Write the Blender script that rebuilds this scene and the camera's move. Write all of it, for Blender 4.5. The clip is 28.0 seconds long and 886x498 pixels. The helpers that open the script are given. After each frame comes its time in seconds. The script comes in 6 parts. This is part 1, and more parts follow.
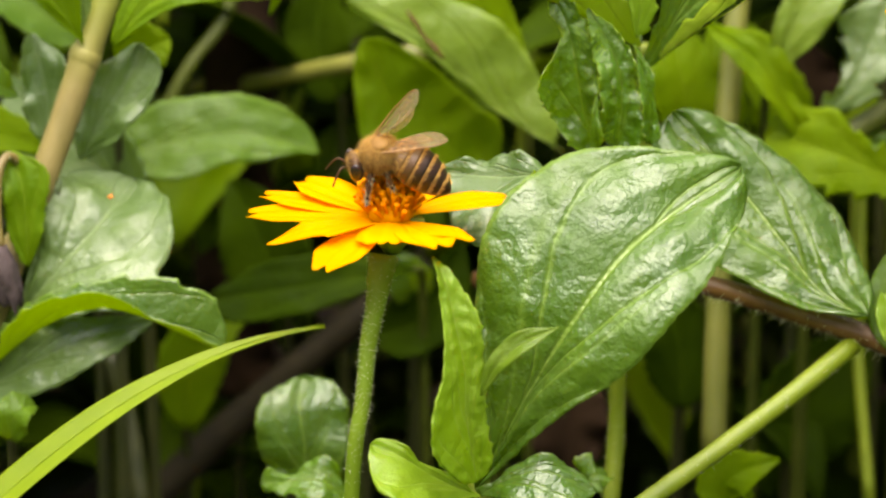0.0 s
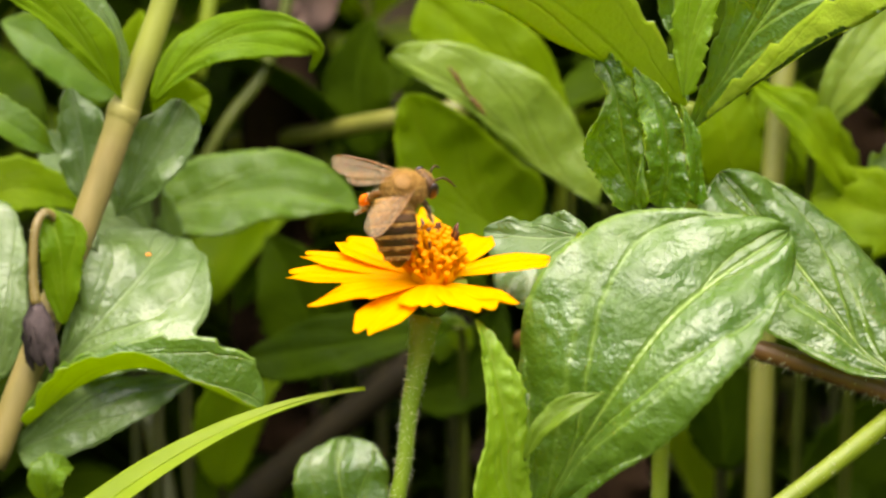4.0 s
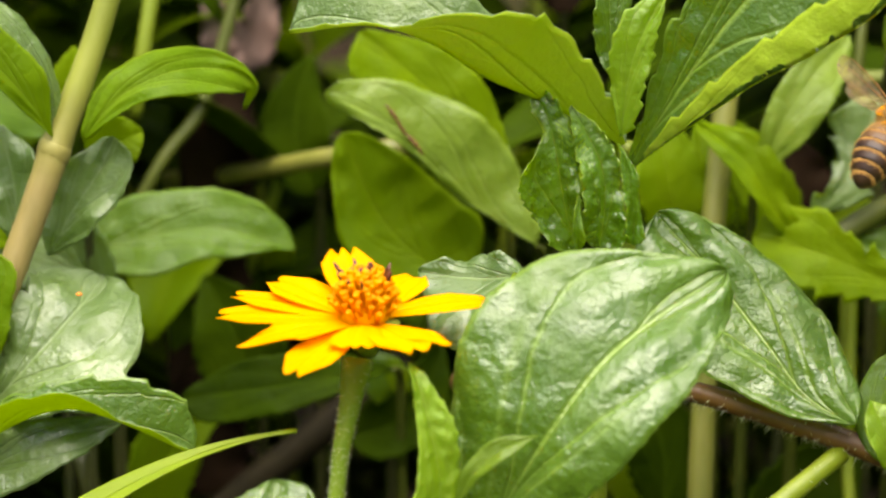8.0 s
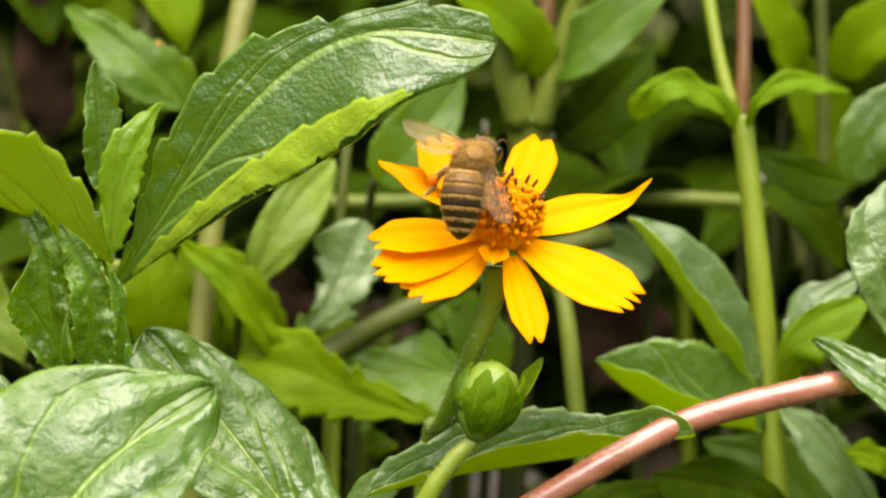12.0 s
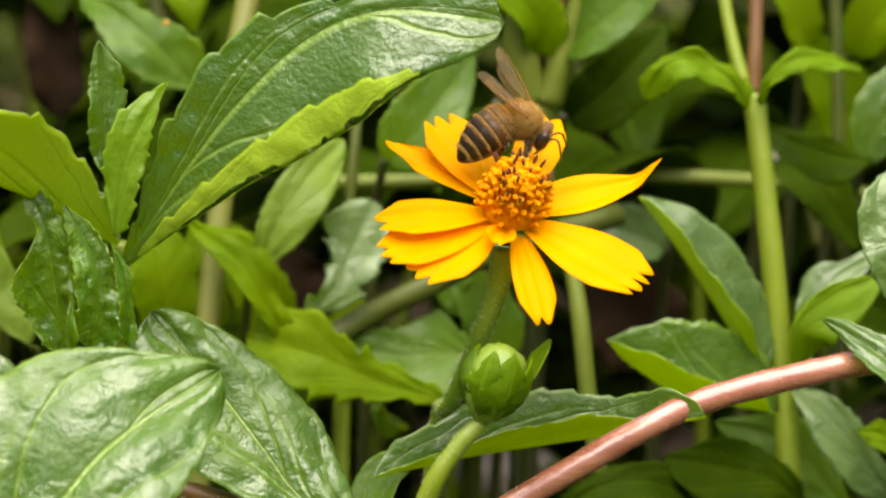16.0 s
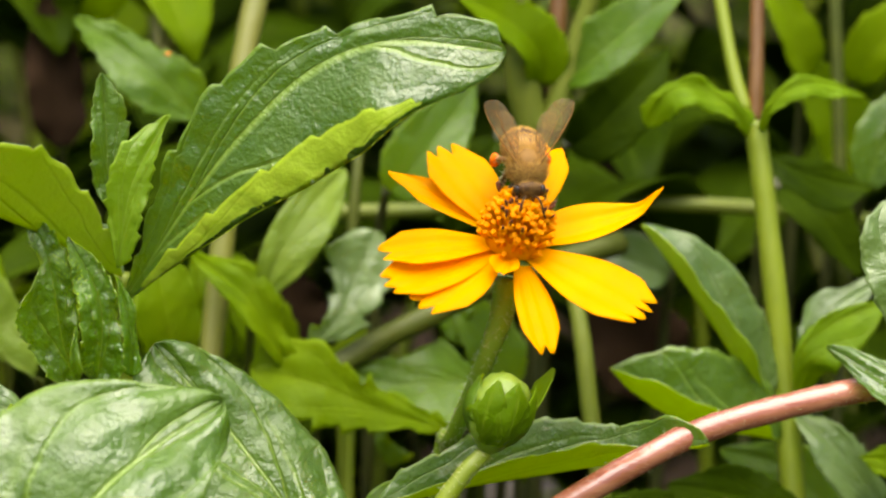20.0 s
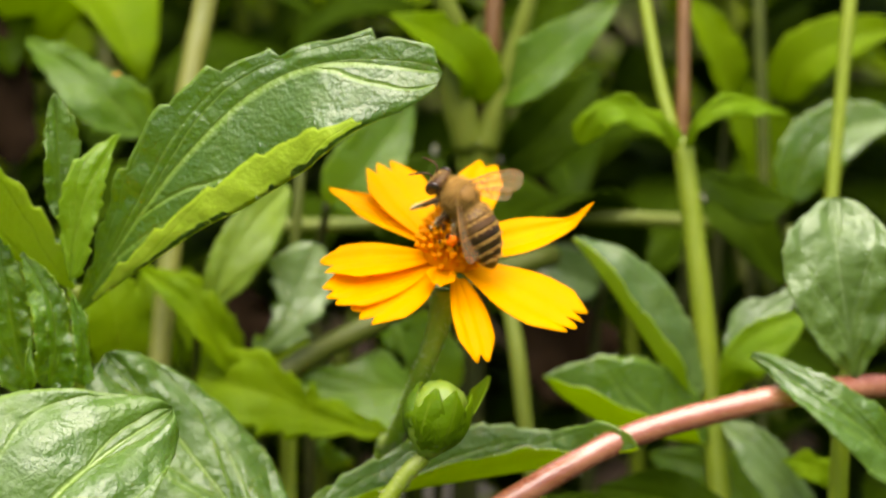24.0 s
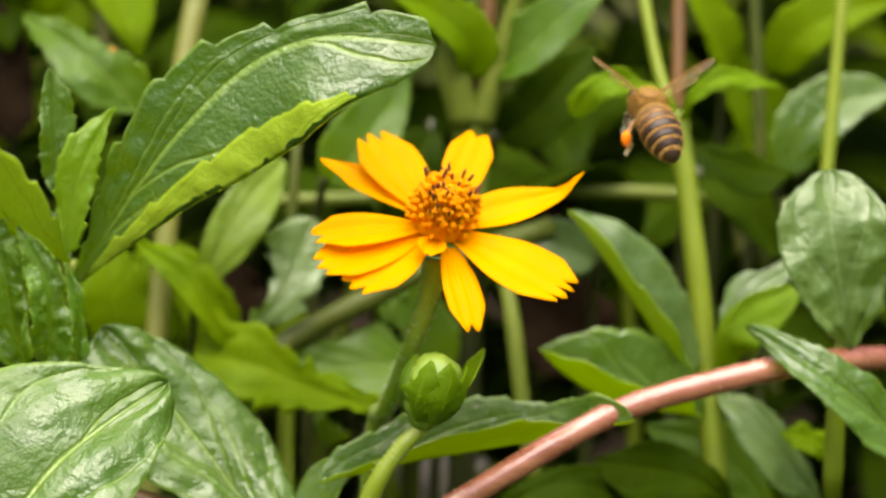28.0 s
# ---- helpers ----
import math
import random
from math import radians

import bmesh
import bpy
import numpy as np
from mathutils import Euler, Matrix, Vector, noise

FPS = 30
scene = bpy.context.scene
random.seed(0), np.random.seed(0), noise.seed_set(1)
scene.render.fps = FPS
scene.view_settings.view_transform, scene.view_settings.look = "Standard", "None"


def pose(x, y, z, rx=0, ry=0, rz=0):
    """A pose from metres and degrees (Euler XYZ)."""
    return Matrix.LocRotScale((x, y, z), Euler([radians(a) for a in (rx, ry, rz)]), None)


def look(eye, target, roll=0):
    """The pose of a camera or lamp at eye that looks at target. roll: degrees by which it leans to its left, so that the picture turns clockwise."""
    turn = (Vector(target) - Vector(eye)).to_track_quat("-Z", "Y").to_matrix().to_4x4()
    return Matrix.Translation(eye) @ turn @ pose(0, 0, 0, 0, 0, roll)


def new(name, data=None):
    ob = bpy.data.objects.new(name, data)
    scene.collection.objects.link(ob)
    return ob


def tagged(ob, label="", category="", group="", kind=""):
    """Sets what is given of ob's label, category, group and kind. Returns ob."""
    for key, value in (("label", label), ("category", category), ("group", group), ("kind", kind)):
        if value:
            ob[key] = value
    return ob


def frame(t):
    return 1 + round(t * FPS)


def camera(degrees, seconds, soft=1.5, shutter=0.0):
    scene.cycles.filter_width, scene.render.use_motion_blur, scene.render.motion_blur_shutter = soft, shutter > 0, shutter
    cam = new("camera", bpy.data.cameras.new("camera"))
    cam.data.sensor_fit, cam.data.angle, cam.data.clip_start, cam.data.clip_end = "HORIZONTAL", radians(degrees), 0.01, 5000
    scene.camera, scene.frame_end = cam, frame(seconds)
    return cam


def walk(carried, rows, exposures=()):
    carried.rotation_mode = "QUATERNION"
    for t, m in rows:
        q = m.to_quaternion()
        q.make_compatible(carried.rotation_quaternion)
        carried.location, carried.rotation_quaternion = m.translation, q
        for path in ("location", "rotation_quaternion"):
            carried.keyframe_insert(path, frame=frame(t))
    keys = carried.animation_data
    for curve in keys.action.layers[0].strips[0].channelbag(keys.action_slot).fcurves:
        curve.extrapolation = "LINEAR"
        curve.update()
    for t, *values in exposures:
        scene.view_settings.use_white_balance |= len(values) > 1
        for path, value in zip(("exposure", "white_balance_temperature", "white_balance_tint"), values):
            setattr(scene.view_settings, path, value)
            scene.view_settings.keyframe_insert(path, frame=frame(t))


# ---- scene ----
MM = 0.001
cam = camera(11.648, 28.0, soft=2.3, shutter=0.0)
PATH = [
    (0, look((-0.00124, -0.47877, 0.21208), (0.00745, 0.00541, 0.08761), 0.022)),
    (0.5, look((-0.00148, -0.47836, 0.21183), (0.00753, 0.00613, 0.08858), 0.056)),
    (1, look((-0.00245, -0.47851, 0.21188), (0.00746, 0.00624, 0.08973), 0.154)),
    (1.5, look((-0.00330, -0.47869, 0.21222), (0.00697, 0.00626, 0.09089), 0.141)),
    (2, look((-0.00398, -0.47950, 0.21280), (0.00604, 0.00563, 0.09218), 0.117)),
    (2.5, look((-0.00419, -0.47927, 0.21301), (0.00486, 0.00608, 0.09322), 0.244)),
    (4.5, look((-0.00168, -0.46677, 0.21408), (0.00142, 0.01834, 0.09301), 0.153)),
    (5, look((0.00119, -0.46371, 0.21627), (0.00120, 0.02144, 0.09532), 0.000)),
    (5.5, look((-0.00080, -0.46391, 0.21357), (0.00122, 0.02271, 0.09868), 0.191)),
    (6, look((-0.00137, -0.46416, 0.21313), (0.00127, 0.02256, 0.09873), 0.191)),
    (6.5, look((-0.00100, -0.46430, 0.21325), (0.00127, 0.02213, 0.09757), 0.216)),
    (7, look((-0.00033, -0.46463, 0.21361), (0.00122, 0.02146, 0.09650), 0.166)),
    (7.5, look((0.00140, -0.46601, 0.21258), (0.00134, 0.02017, 0.09585), 0.249)),
    (8, look((0.00143, -0.46455, 0.21199), (0.01022, 0.02162, 0.09552), 0.500)),
    (8.2, look((0.00157, -0.46731, 0.21241), (0.01740, 0.01883, 0.09658), 0.792)),
    (8.5, look((0.00198, -0.46917, 0.21246), (0.03012, 0.01685, 0.09848), 1.321)),
    (8.7, look((0.00170, -0.46853, 0.21228), (0.03772, 0.01730, 0.09971), 1.508)),
    (9, look((0.00131, -0.46950, 0.21249), (0.04636, 0.01619, 0.10260), 1.761)),
    (9.2, look((0.00099, -0.46780, 0.21188), (0.05099, 0.01787, 0.10407), 1.900)),
    (9.5, look((0.00043, -0.46897, 0.21157), (0.05593, 0.01681, 0.10698), 2.110)),
    (10, look((-0.00158, -0.46972, 0.21039), (0.05998, 0.01648, 0.11129), 2.323)),
    (10.5, look((-0.00327, -0.46943, 0.21064), (0.06261, 0.01654, 0.11324), 2.456)),
    (11, look((-0.00312, -0.46971, 0.21045), (0.06492, 0.01601, 0.11323), 2.402)),
    (11.5, look((-0.00210, -0.46985, 0.20998), (0.06689, 0.01565, 0.11236), 2.417)),
    (12, look((-0.00091, -0.47000, 0.21015), (0.06847, 0.01523, 0.11147), 2.382)),
    (12.5, look((0.00025, -0.47040, 0.21055), (0.06964, 0.01457, 0.11065), 2.359)),
    (14.5, look((0.00072, -0.46552, 0.21113), (0.07111, 0.01864, 0.10802), 2.422)),
    (15, look((0.00093, -0.46501, 0.21030), (0.06991, 0.01951, 0.10790), 2.350)),
    (15.5, look((0.00143, -0.46531, 0.21040), (0.06879, 0.01945, 0.10804), 2.285)),
    (16, look((0.00286, -0.46650, 0.21062), (0.06803, 0.01859, 0.10848), 2.197)),
    (16.5, look((0.00378, -0.46744, 0.21001), (0.06774, 0.01805, 0.10898), 2.112)),
    (17, look((0.00340, -0.46706, 0.21012), (0.06774, 0.01843, 0.10932), 2.145)),
    (17.5, look((0.00286, -0.46690, 0.21090), (0.06773, 0.01843, 0.10968), 2.065)),
    (18, look((0.00244, -0.46681, 0.21101), (0.06774, 0.01853, 0.11010), 2.046)),
    (18.5, look((0.00176, -0.46616, 0.21105), (0.06777, 0.01915, 0.11044), 2.021)),
    (19, look((0.00235, -0.46682, 0.21143), (0.06766, 0.01861, 0.11097), 1.942)),
    (19.5, look((0.00270, -0.46717, 0.21122), (0.06758, 0.01847, 0.11149), 1.869)),
    (20, look((0.00221, -0.46685, 0.21139), (0.06760, 0.01877, 0.11190), 1.824)),
    (20.5, look((-0.00001, -0.46631, 0.21251), (0.06762, 0.01886, 0.11232), 1.865)),
    (21, look((-0.00200, -0.46809, 0.21333), (0.06741, 0.01681, 0.11307), 1.934)),
    (21.5, look((-0.00346, -0.47784, 0.21512), (0.06516, 0.00736, 0.11580), 1.907)),
    (22, look((-0.00311, -0.48479, 0.21636), (0.06738, 0.00043, 0.11837), 1.922)),
    (22.5, look((-0.00155, -0.48609, 0.21587), (0.07049, -0.00081, 0.11936), 1.940)),
    (24.5, look((-0.00054, -0.48671, 0.21616), (0.07183, -0.00208, 0.11669), 1.784)),
    (25, look((-0.00007, -0.48705, 0.21683), (0.07178, -0.00263, 0.11597), 1.727)),
    (25.5, look((0.00009, -0.48719, 0.21758), (0.07174, -0.00305, 0.11528), 1.695)),
    (26, look((0.00034, -0.48797, 0.21701), (0.07160, -0.00374, 0.11479), 1.634)),
    (26.5, look((0.00087, -0.48813, 0.21638), (0.07162, -0.00379, 0.11434), 1.568)),
    (27, look((0.00030, -0.48765, 0.21700), (0.07171, -0.00360, 0.11405), 1.575)),
    (27.5, look((0.00009, -0.48761, 0.21712), (0.07191, -0.00362, 0.11420), 1.662)),
    (28, look((0.00060, -0.48794, 0.21511), (0.07226, -0.00338, 0.11480), 1.630)),
]
walk(cam, PATH, exposures=[(0, 1.59, 7300, 14), (2, 1.61, 7300, 14), (5, 1.7, 7300, 14), (6, 1.72, 7300, 14), (7, 1.66, 7300, 14), (10, 1.65, 7300, 10.5), (12, 1.63, 7300, 10.5), (15, 1.53, 7300, 10.5), (28, 1.51, 7300, 10.5)])
cam.data.dof.use_dof = True
cam.data.dof.focus_distance = 0.479
cam.data.dof.aperture_fstop = 24.0

# ---- light: bright overcast, the sun a wide soft patch of cloud high over the plants ----
SUN_EL, SUN_ROT = radians(74), radians(195)
world = bpy.data.worlds.new("sky")
scene.world = world
world.use_nodes = True
wt = world.node_tree
wt.nodes.clear()
sky = wt.nodes.new("ShaderNodeTexSky")
sky.sky_type = "NISHITA"
sky.sun_disc = False
sky.sun_elevation, sky.sun_rotation = SUN_EL, SUN_ROT
sky.air_density, sky.dust_density, sky.ozone_density = 0.8, 4.5, 0.8
bg = wt.nodes.new("ShaderNodeBackground")
bg.inputs["Strength"].default_value = 0.085
wo = wt.nodes.new("ShaderNodeOutputWorld")
wt.links.new(sky.outputs[0], bg.inputs[0])
wt.links.new(bg.outputs[0], wo.inputs[0])
sun_data = bpy.data.lights.new("sun", "SUN")
sun_data.energy, sun_data.angle, sun_data.color = 3.7, radians(80), (1.0, 1.0, 1.0)
sun = new("sun", sun_data)
sun.matrix_world = look((0.3 * math.sin(SUN_ROT), 0.3 * math.cos(SUN_ROT), 0.3 * math.tan(SUN_EL)), (0, 0, 0))


# ---- materials ----
def tree(name):
    m = bpy.data.materials.new(name)
    m.use_nodes = True
    t = m.node_tree
    t.nodes.clear()
    out = t.nodes.new("ShaderNodeOutputMaterial")

    def n(kind, out_name=0, **kw):
        node = t.nodes.new("ShaderNode" + kind)
        for k, v in kw.items():
            if k == "operation":
                node.operation = v
                continue
            if k == "feature":
                node.feature = v
                continue
            key = int(k[1:]) if k[0] == "i" and k[1:].isdigit() else k.replace("_", " ")
            if hasattr(v, "is_output"):
                t.links.new(v, node.inputs[key])
            else:
                node.inputs[key].default_value = v
        return node.outputs[out_name]

    return m, t, n, out


def ramp(t, fac, stops):
    r = t.nodes.new("ShaderNodeValToRGB")
    e = r.color_ramp.elements
    e[0].position, e[1].position = stops[0][0], stops[-1][0]
    for p, c in stops[1:-1]:
        e.new(p)
    for k, (p, c) in zip(e, stops):
        k.color = (*c, 1) if len(c) == 3 else c
    t.links.new(fac, r.inputs[0])
    return r.outputs[0]


def leaf_mat(name, dark, light, vein, under, rough=0.34, trans=0.35, side_veins=2.0, bump=0.5, vary=0.25, gloss=0.5, pimples=0.22, blister=0.7, slope=0.7):
    """A blade: veins follow the leaf's own length (u) and breadth (v)."""
    m, t, n, out = tree(name)
    uv = t.nodes.new("ShaderNodeUVMap")
    sep = t.nodes.new("ShaderNodeSeparateXYZ")
    t.links.new(uv.outputs[0], sep.inputs[0])
    u = sep.outputs[0]
    v = n("Math", operation="SUBTRACT", i0=sep.outputs[1], i1=0.5)
    av = n("Math", operation="ABSOLUTE", i0=n("Math", operation="MULTIPLY", i0=v, i1=2.0))
    geo = t.nodes.new("ShaderNodeTexCoord")
    obj = geo.outputs["Object"]
    rnd = t.nodes.new("ShaderNodeObjectInfo").outputs["Random"]
    wob = n("TexNoise", "Fac", Vector=obj, Scale=260.0, Detail=2.0)
    wob2 = n("Math", operation="MULTIPLY", i0=wob, i1=0.035)
    slant = n("Math", operation="MULTIPLY", i0=n("Math", operation="POWER", i0=av, i1=0.9), i1=slope)
    s = n("Math", operation="ADD", i0=n("Math", operation="SUBTRACT", i0=u, i1=slant), i1=wob2)
    ph = n("Math", operation="FRACT", i0=n("Math", operation="MULTIPLY", i0=s, i1=side_veins))
    tri = n("Math", operation="ABSOLUTE", i0=n("Math", operation="SUBTRACT", i0=ph, i1=0.5))
    side = n("MapRange", "Result", i0=tri, i1=0.0, i2=0.045, i3=1.0, i4=0.0)
    thin = n("MapRange", "Result", i0=av, i1=0.2, i2=0.95, i3=1.0, i4=0.35)
    side = n("Math", operation="MULTIPLY", i0=side, i1=thin)
    mid = n("MapRange", "Result", i0=av, i1=0.01, i2=0.042, i3=1.0, i4=0.0)
    basal = n("Math", operation="ABSOLUTE", i0=n("Math", operation="SUBTRACT", i0=av, i1=n("Math", operation="MULTIPLY", i0=n("Math", operation="SUBTRACT", i0=u, i1=0.06), i1=1.15)))
    bas = n("MapRange", "Result", i0=basal, i1=0.0, i2=0.05, i3=0.7, i4=0.0)
    bas = n("Math", operation="MULTIPLY", i0=bas, i1=n("MapRange", "Result", i0=u, i1=0.35, i2=0.75, i3=1.0, i4=0.0))
    rim = n("MapRange", "Result", i0=av, i1=0.94, i2=0.99, i3=0.0, i4=0.6)
    mid = n("Math", operation="MAXIMUM", i0=mid, i1=rim)
    veins = n("Math", operation="MAXIMUM", i0=mid, i1=n("Math", operation="MAXIMUM", i0=side, i1=bas))
    fine = n("TexNoise", "Fac", Vector=obj, Scale=1300.0, Detail=2.0)
    net = n("TexVoronoi", "Distance", Vector=obj, Scale=420.0, feature="DISTANCE_TO_EDGE")
    net = n("MapRange", "Result", i0=net, i1=0.0, i2=0.22, i3=0.0, i4=1.0)
    big = n("TexNoise", "Fac", Vector=obj, Scale=120.0, Detail=4.0, Roughness=0.6)
    mixf = n("Math", operation="ADD", i0=n("Math", operation="MULTIPLY", i0=big, i1=0.9), i1=n("Math", operation="MULTIPLY", i0=rnd, i1=vary))
    body = ramp(t, mixf, [(0.28, dark), (0.85, light)])
    col = n("MixRGB", i0=n("Math", operation="MULTIPLY", i0=veins, i1=0.7), i1=body, i2=(*vein, 1))
    spots = n("TexNoise", "Fac", Vector=obj, Scale=480.0, Detail=5.0, Roughness=0.7)
    sp = n("MapRange", "Result", i0=spots, i1=0.66, i2=0.75, i3=0.0, i4=0.35)
    col = n("MixRGB", i0=sp, i1=col, i2=(0.16, 0.12, 0.04, 1))
    grain = n("TexNoise", "Fac", Vector=obj, Scale=2600.0, Detail=2.0, Roughness=0.6)
    mid_scale = n("TexNoise", "Fac", Vector=obj, Scale=420.0, Detail=3.0, Roughness=0.55)
    hgt = n("Math", operation="SUBTRACT", i0=n("Math", operation="MULTIPLY", i0=fine, i1=pimples), i1=n("Math", operation="MULTIPLY", i0=veins, i1=0.3))
    hgt = n("Math", operation="ADD", i0=hgt, i1=n("Math", operation="MULTIPLY", i0=grain, i1=pimples * 0.5))
    hgt = n("Math", operation="ADD", i0=hgt, i1=n("Math", operation="MULTIPLY", i0=big, i1=0.35))
    hgt = n("Math", operation="ADD", i0=hgt, i1=n("Math", operation="MULTIPLY", i0=mid_scale, i1=0.42 * blister))
    hgt = n("Math", operation="ADD", i0=hgt, i1=n("Math", operation="MULTIPLY", i0=net, i1=pimples * 0.35))
    bmp = n("Bump", Height=hgt, Strength=bump, Distance=0.0009)
    damp = n("TexNoise", "Fac", Vector=obj, Scale=150.0, Detail=5.0, Roughness=0.62)
    rgh = n("MapRange", "Result", i0=damp, i1=0.4, i2=0.62, i3=rough - 0.08, i4=rough + 0.26)
    pr = n("BsdfPrincipled", Base_Color=col, Roughness=rgh, Normal=bmp, Specular_IOR_Level=n("MapRange", "Result", i0=damp, i1=0.46, i2=0.64, i3=min(gloss * 1.18, 1.0), i4=gloss * 0.6))
    tcol = n("MixRGB", i0=n("Math", operation="MULTIPLY", i0=veins, i1=0.4), i1=(*under, 1), i2=(*vein, 1))
    tr = n("BsdfTranslucent", Color=tcol, Normal=bmp)
    mix = n("MixShader", i0=trans, i1=pr, i2=tr)
    t.links.new(mix, out.inputs[0])
    return m


def plain_mat(name, a, b, rough=0.5, scale=300.0, bump=0.3, dist=0.0003, trans=0.0, gloss=0.5, stretch=(1, 1, 1), under=None, detail=4.0):
    m, t, n, out = tree(name)
    obj = t.nodes.new("ShaderNodeTexCoord").outputs["Object"]
    vec = n("Mapping", Vector=obj, Scale=stretch)
    rnd = t.nodes.new("ShaderNodeObjectInfo").outputs["Random"]
    f = n("TexNoise", "Fac", Vector=vec, Scale=scale, Detail=detail, Roughness=0.6)
    g = n("TexNoise", "Fac", Vector=vec, Scale=scale * 5, Detail=2.0)
    mf = n("Math", operation="ADD", i0=n("Math", operation="MULTIPLY", i0=f, i1=0.85), i1=n("Math", operation="MULTIPLY", i0=rnd, i1=0.15))
    col = ramp(t, mf, [(0.3, a), (0.72, b)])
    h = n("Math", operation="ADD", i0=f, i1=n("Math", operation="MULTIPLY", i0=g, i1=0.4))
    bmp = n("Bump", Height=h, Strength=bump, Distance=dist)
    rg = n("MapRange", "Result", i0=g, i1=0.3, i2=0.7, i3=max(rough - 0.08, 0.05), i4=rough + 0.08)
    sh = n("BsdfPrincipled", Base_Color=col, Roughness=rg, Normal=bmp, Specular_IOR_Level=gloss)
    if trans:
        sh = n("MixShader", i0=trans, i1=sh, i2=n("BsdfTranslucent", Color=(*(under or b), 1), Normal=bmp))
    t.links.new(sh, out.inputs[0])
    return m


GREEN = leaf_mat("leaf_green", (0.028, 0.075, 0.003), (0.075, 0.15, 0.006), (0.15, 0.23, 0.03), (0.46, 0.56, 0.003), rough=0.4, trans=0.42, gloss=0.3)
GLOSSY = leaf_mat("leaf_glossy", (0.026, 0.076, 0.005), (0.07, 0.14, 0.012), (0.22, 0.34, 0.05), (0.32, 0.44, 0.006), rough=0.24, trans=0.33, bump=0.8, gloss=0.78, blister=0.6)
PALE = leaf_mat("leaf_pale", (0.05, 0.1, 0.02), (0.105, 0.168, 0.038), (0.2, 0.28, 0.11), (0.25, 0.36, 0.02), rough=0.3, trans=0.28, gloss=0.68, blister=0.6, bump=0.65)
BRIGHT = leaf_mat("leaf_bright", (0.11, 0.205, 0.006), (0.195, 0.31, 0.012), (0.29, 0.42, 0.045), (0.54, 0.72, 0.01), trans=0.46, rough=0.36)
LIME = leaf_mat("leaf_lime", (0.064, 0.132, 0.002), (0.12, 0.205, 0.004), (0.22, 0.32, 0.02), (0.5, 0.62, 0.004), trans=0.45, rough=0.45, gloss=0.1)
# Shade of the undergrowth is put into this darkened copy of the leaf green.
SHADED = leaf_mat("leaf_shaded", (0.009, 0.021, 0.0005), (0.028, 0.052, 0.001), (0.05, 0.09, 0.004), (0.11, 0.17, 0.001), trans=0.25, gloss=0.02, rough=0.5)
SOFT = leaf_mat("leaf_soft", (0.08, 0.145, 0.008), (0.15, 0.225, 0.02), (0.2, 0.28, 0.04), (0.44, 0.58, 0.01), rough=0.4, trans=0.45, gloss=0.4)
OLIVE = leaf_mat("leaf_olive", (0.075, 0.138, 0.001), (0.132, 0.205, 0.002), (0.17, 0.25, 0.006), (0.42, 0.56, 0.001), trans=0.48, rough=0.5, gloss=0.07)
CRINKLE = leaf_mat("leaf_crinkled", (0.045, 0.12, 0.005), (0.105, 0.21, 0.011), (0.3, 0.42, 0.03), (0.42, 0.6, 0.006), rough=0.24, trans=0.42, bump=0.9, side_veins=14.0, slope=0.55, gloss=0.8, pimples=0.2, blister=1.6)
UNDER = leaf_mat("leaf_underside", (0.34, 0.47, 0.035), (0.46, 0.59, 0.06), (0.4, 0.52, 0.03), (0.8, 0.95, 0.006), rough=0.45, trans=0.7, gloss=0.2)
STEM = plain_mat("stem_green", (0.115, 0.165, 0.005), (0.18, 0.23, 0.009), stretch=(1, 1, 0.2), trans=0.12, under=(0.2, 0.34, 0.03))
STEM_PALE = plain_mat("stem_olive", (0.1, 0.115, 0.014), (0.155, 0.155, 0.026), stretch=(1, 1, 0.2), trans=0.08, under=(0.3, 0.35, 0.05))
STALK = plain_mat("stalk_green", (0.13, 0.215, 0.012), (0.21, 0.31, 0.022), stretch=(1, 1, 0.2), trans=0.3, under=(0.2, 0.36, 0.03), gloss=0.3)
STEM_OLIVE = plain_mat("stem_yellow_green", (0.08, 0.11, 0.01), (0.13, 0.16, 0.02), stretch=(1, 1, 0.2), trans=0.1, under=(0.25, 0.3, 0.02), gloss=0.3)
# Two stem colours taken down so that they hold the shade behind.
STEM_SHADED_OLIVE = plain_mat("stem_shaded_olive", (0.03, 0.042, 0.004), (0.055, 0.068, 0.008), scale=250, gloss=0.2)
STEM_SHADED_BLACK = plain_mat("stem_shaded_black", (0.006, 0.005, 0.002), (0.018, 0.014, 0.005), scale=250, rough=0.8, gloss=0.15)


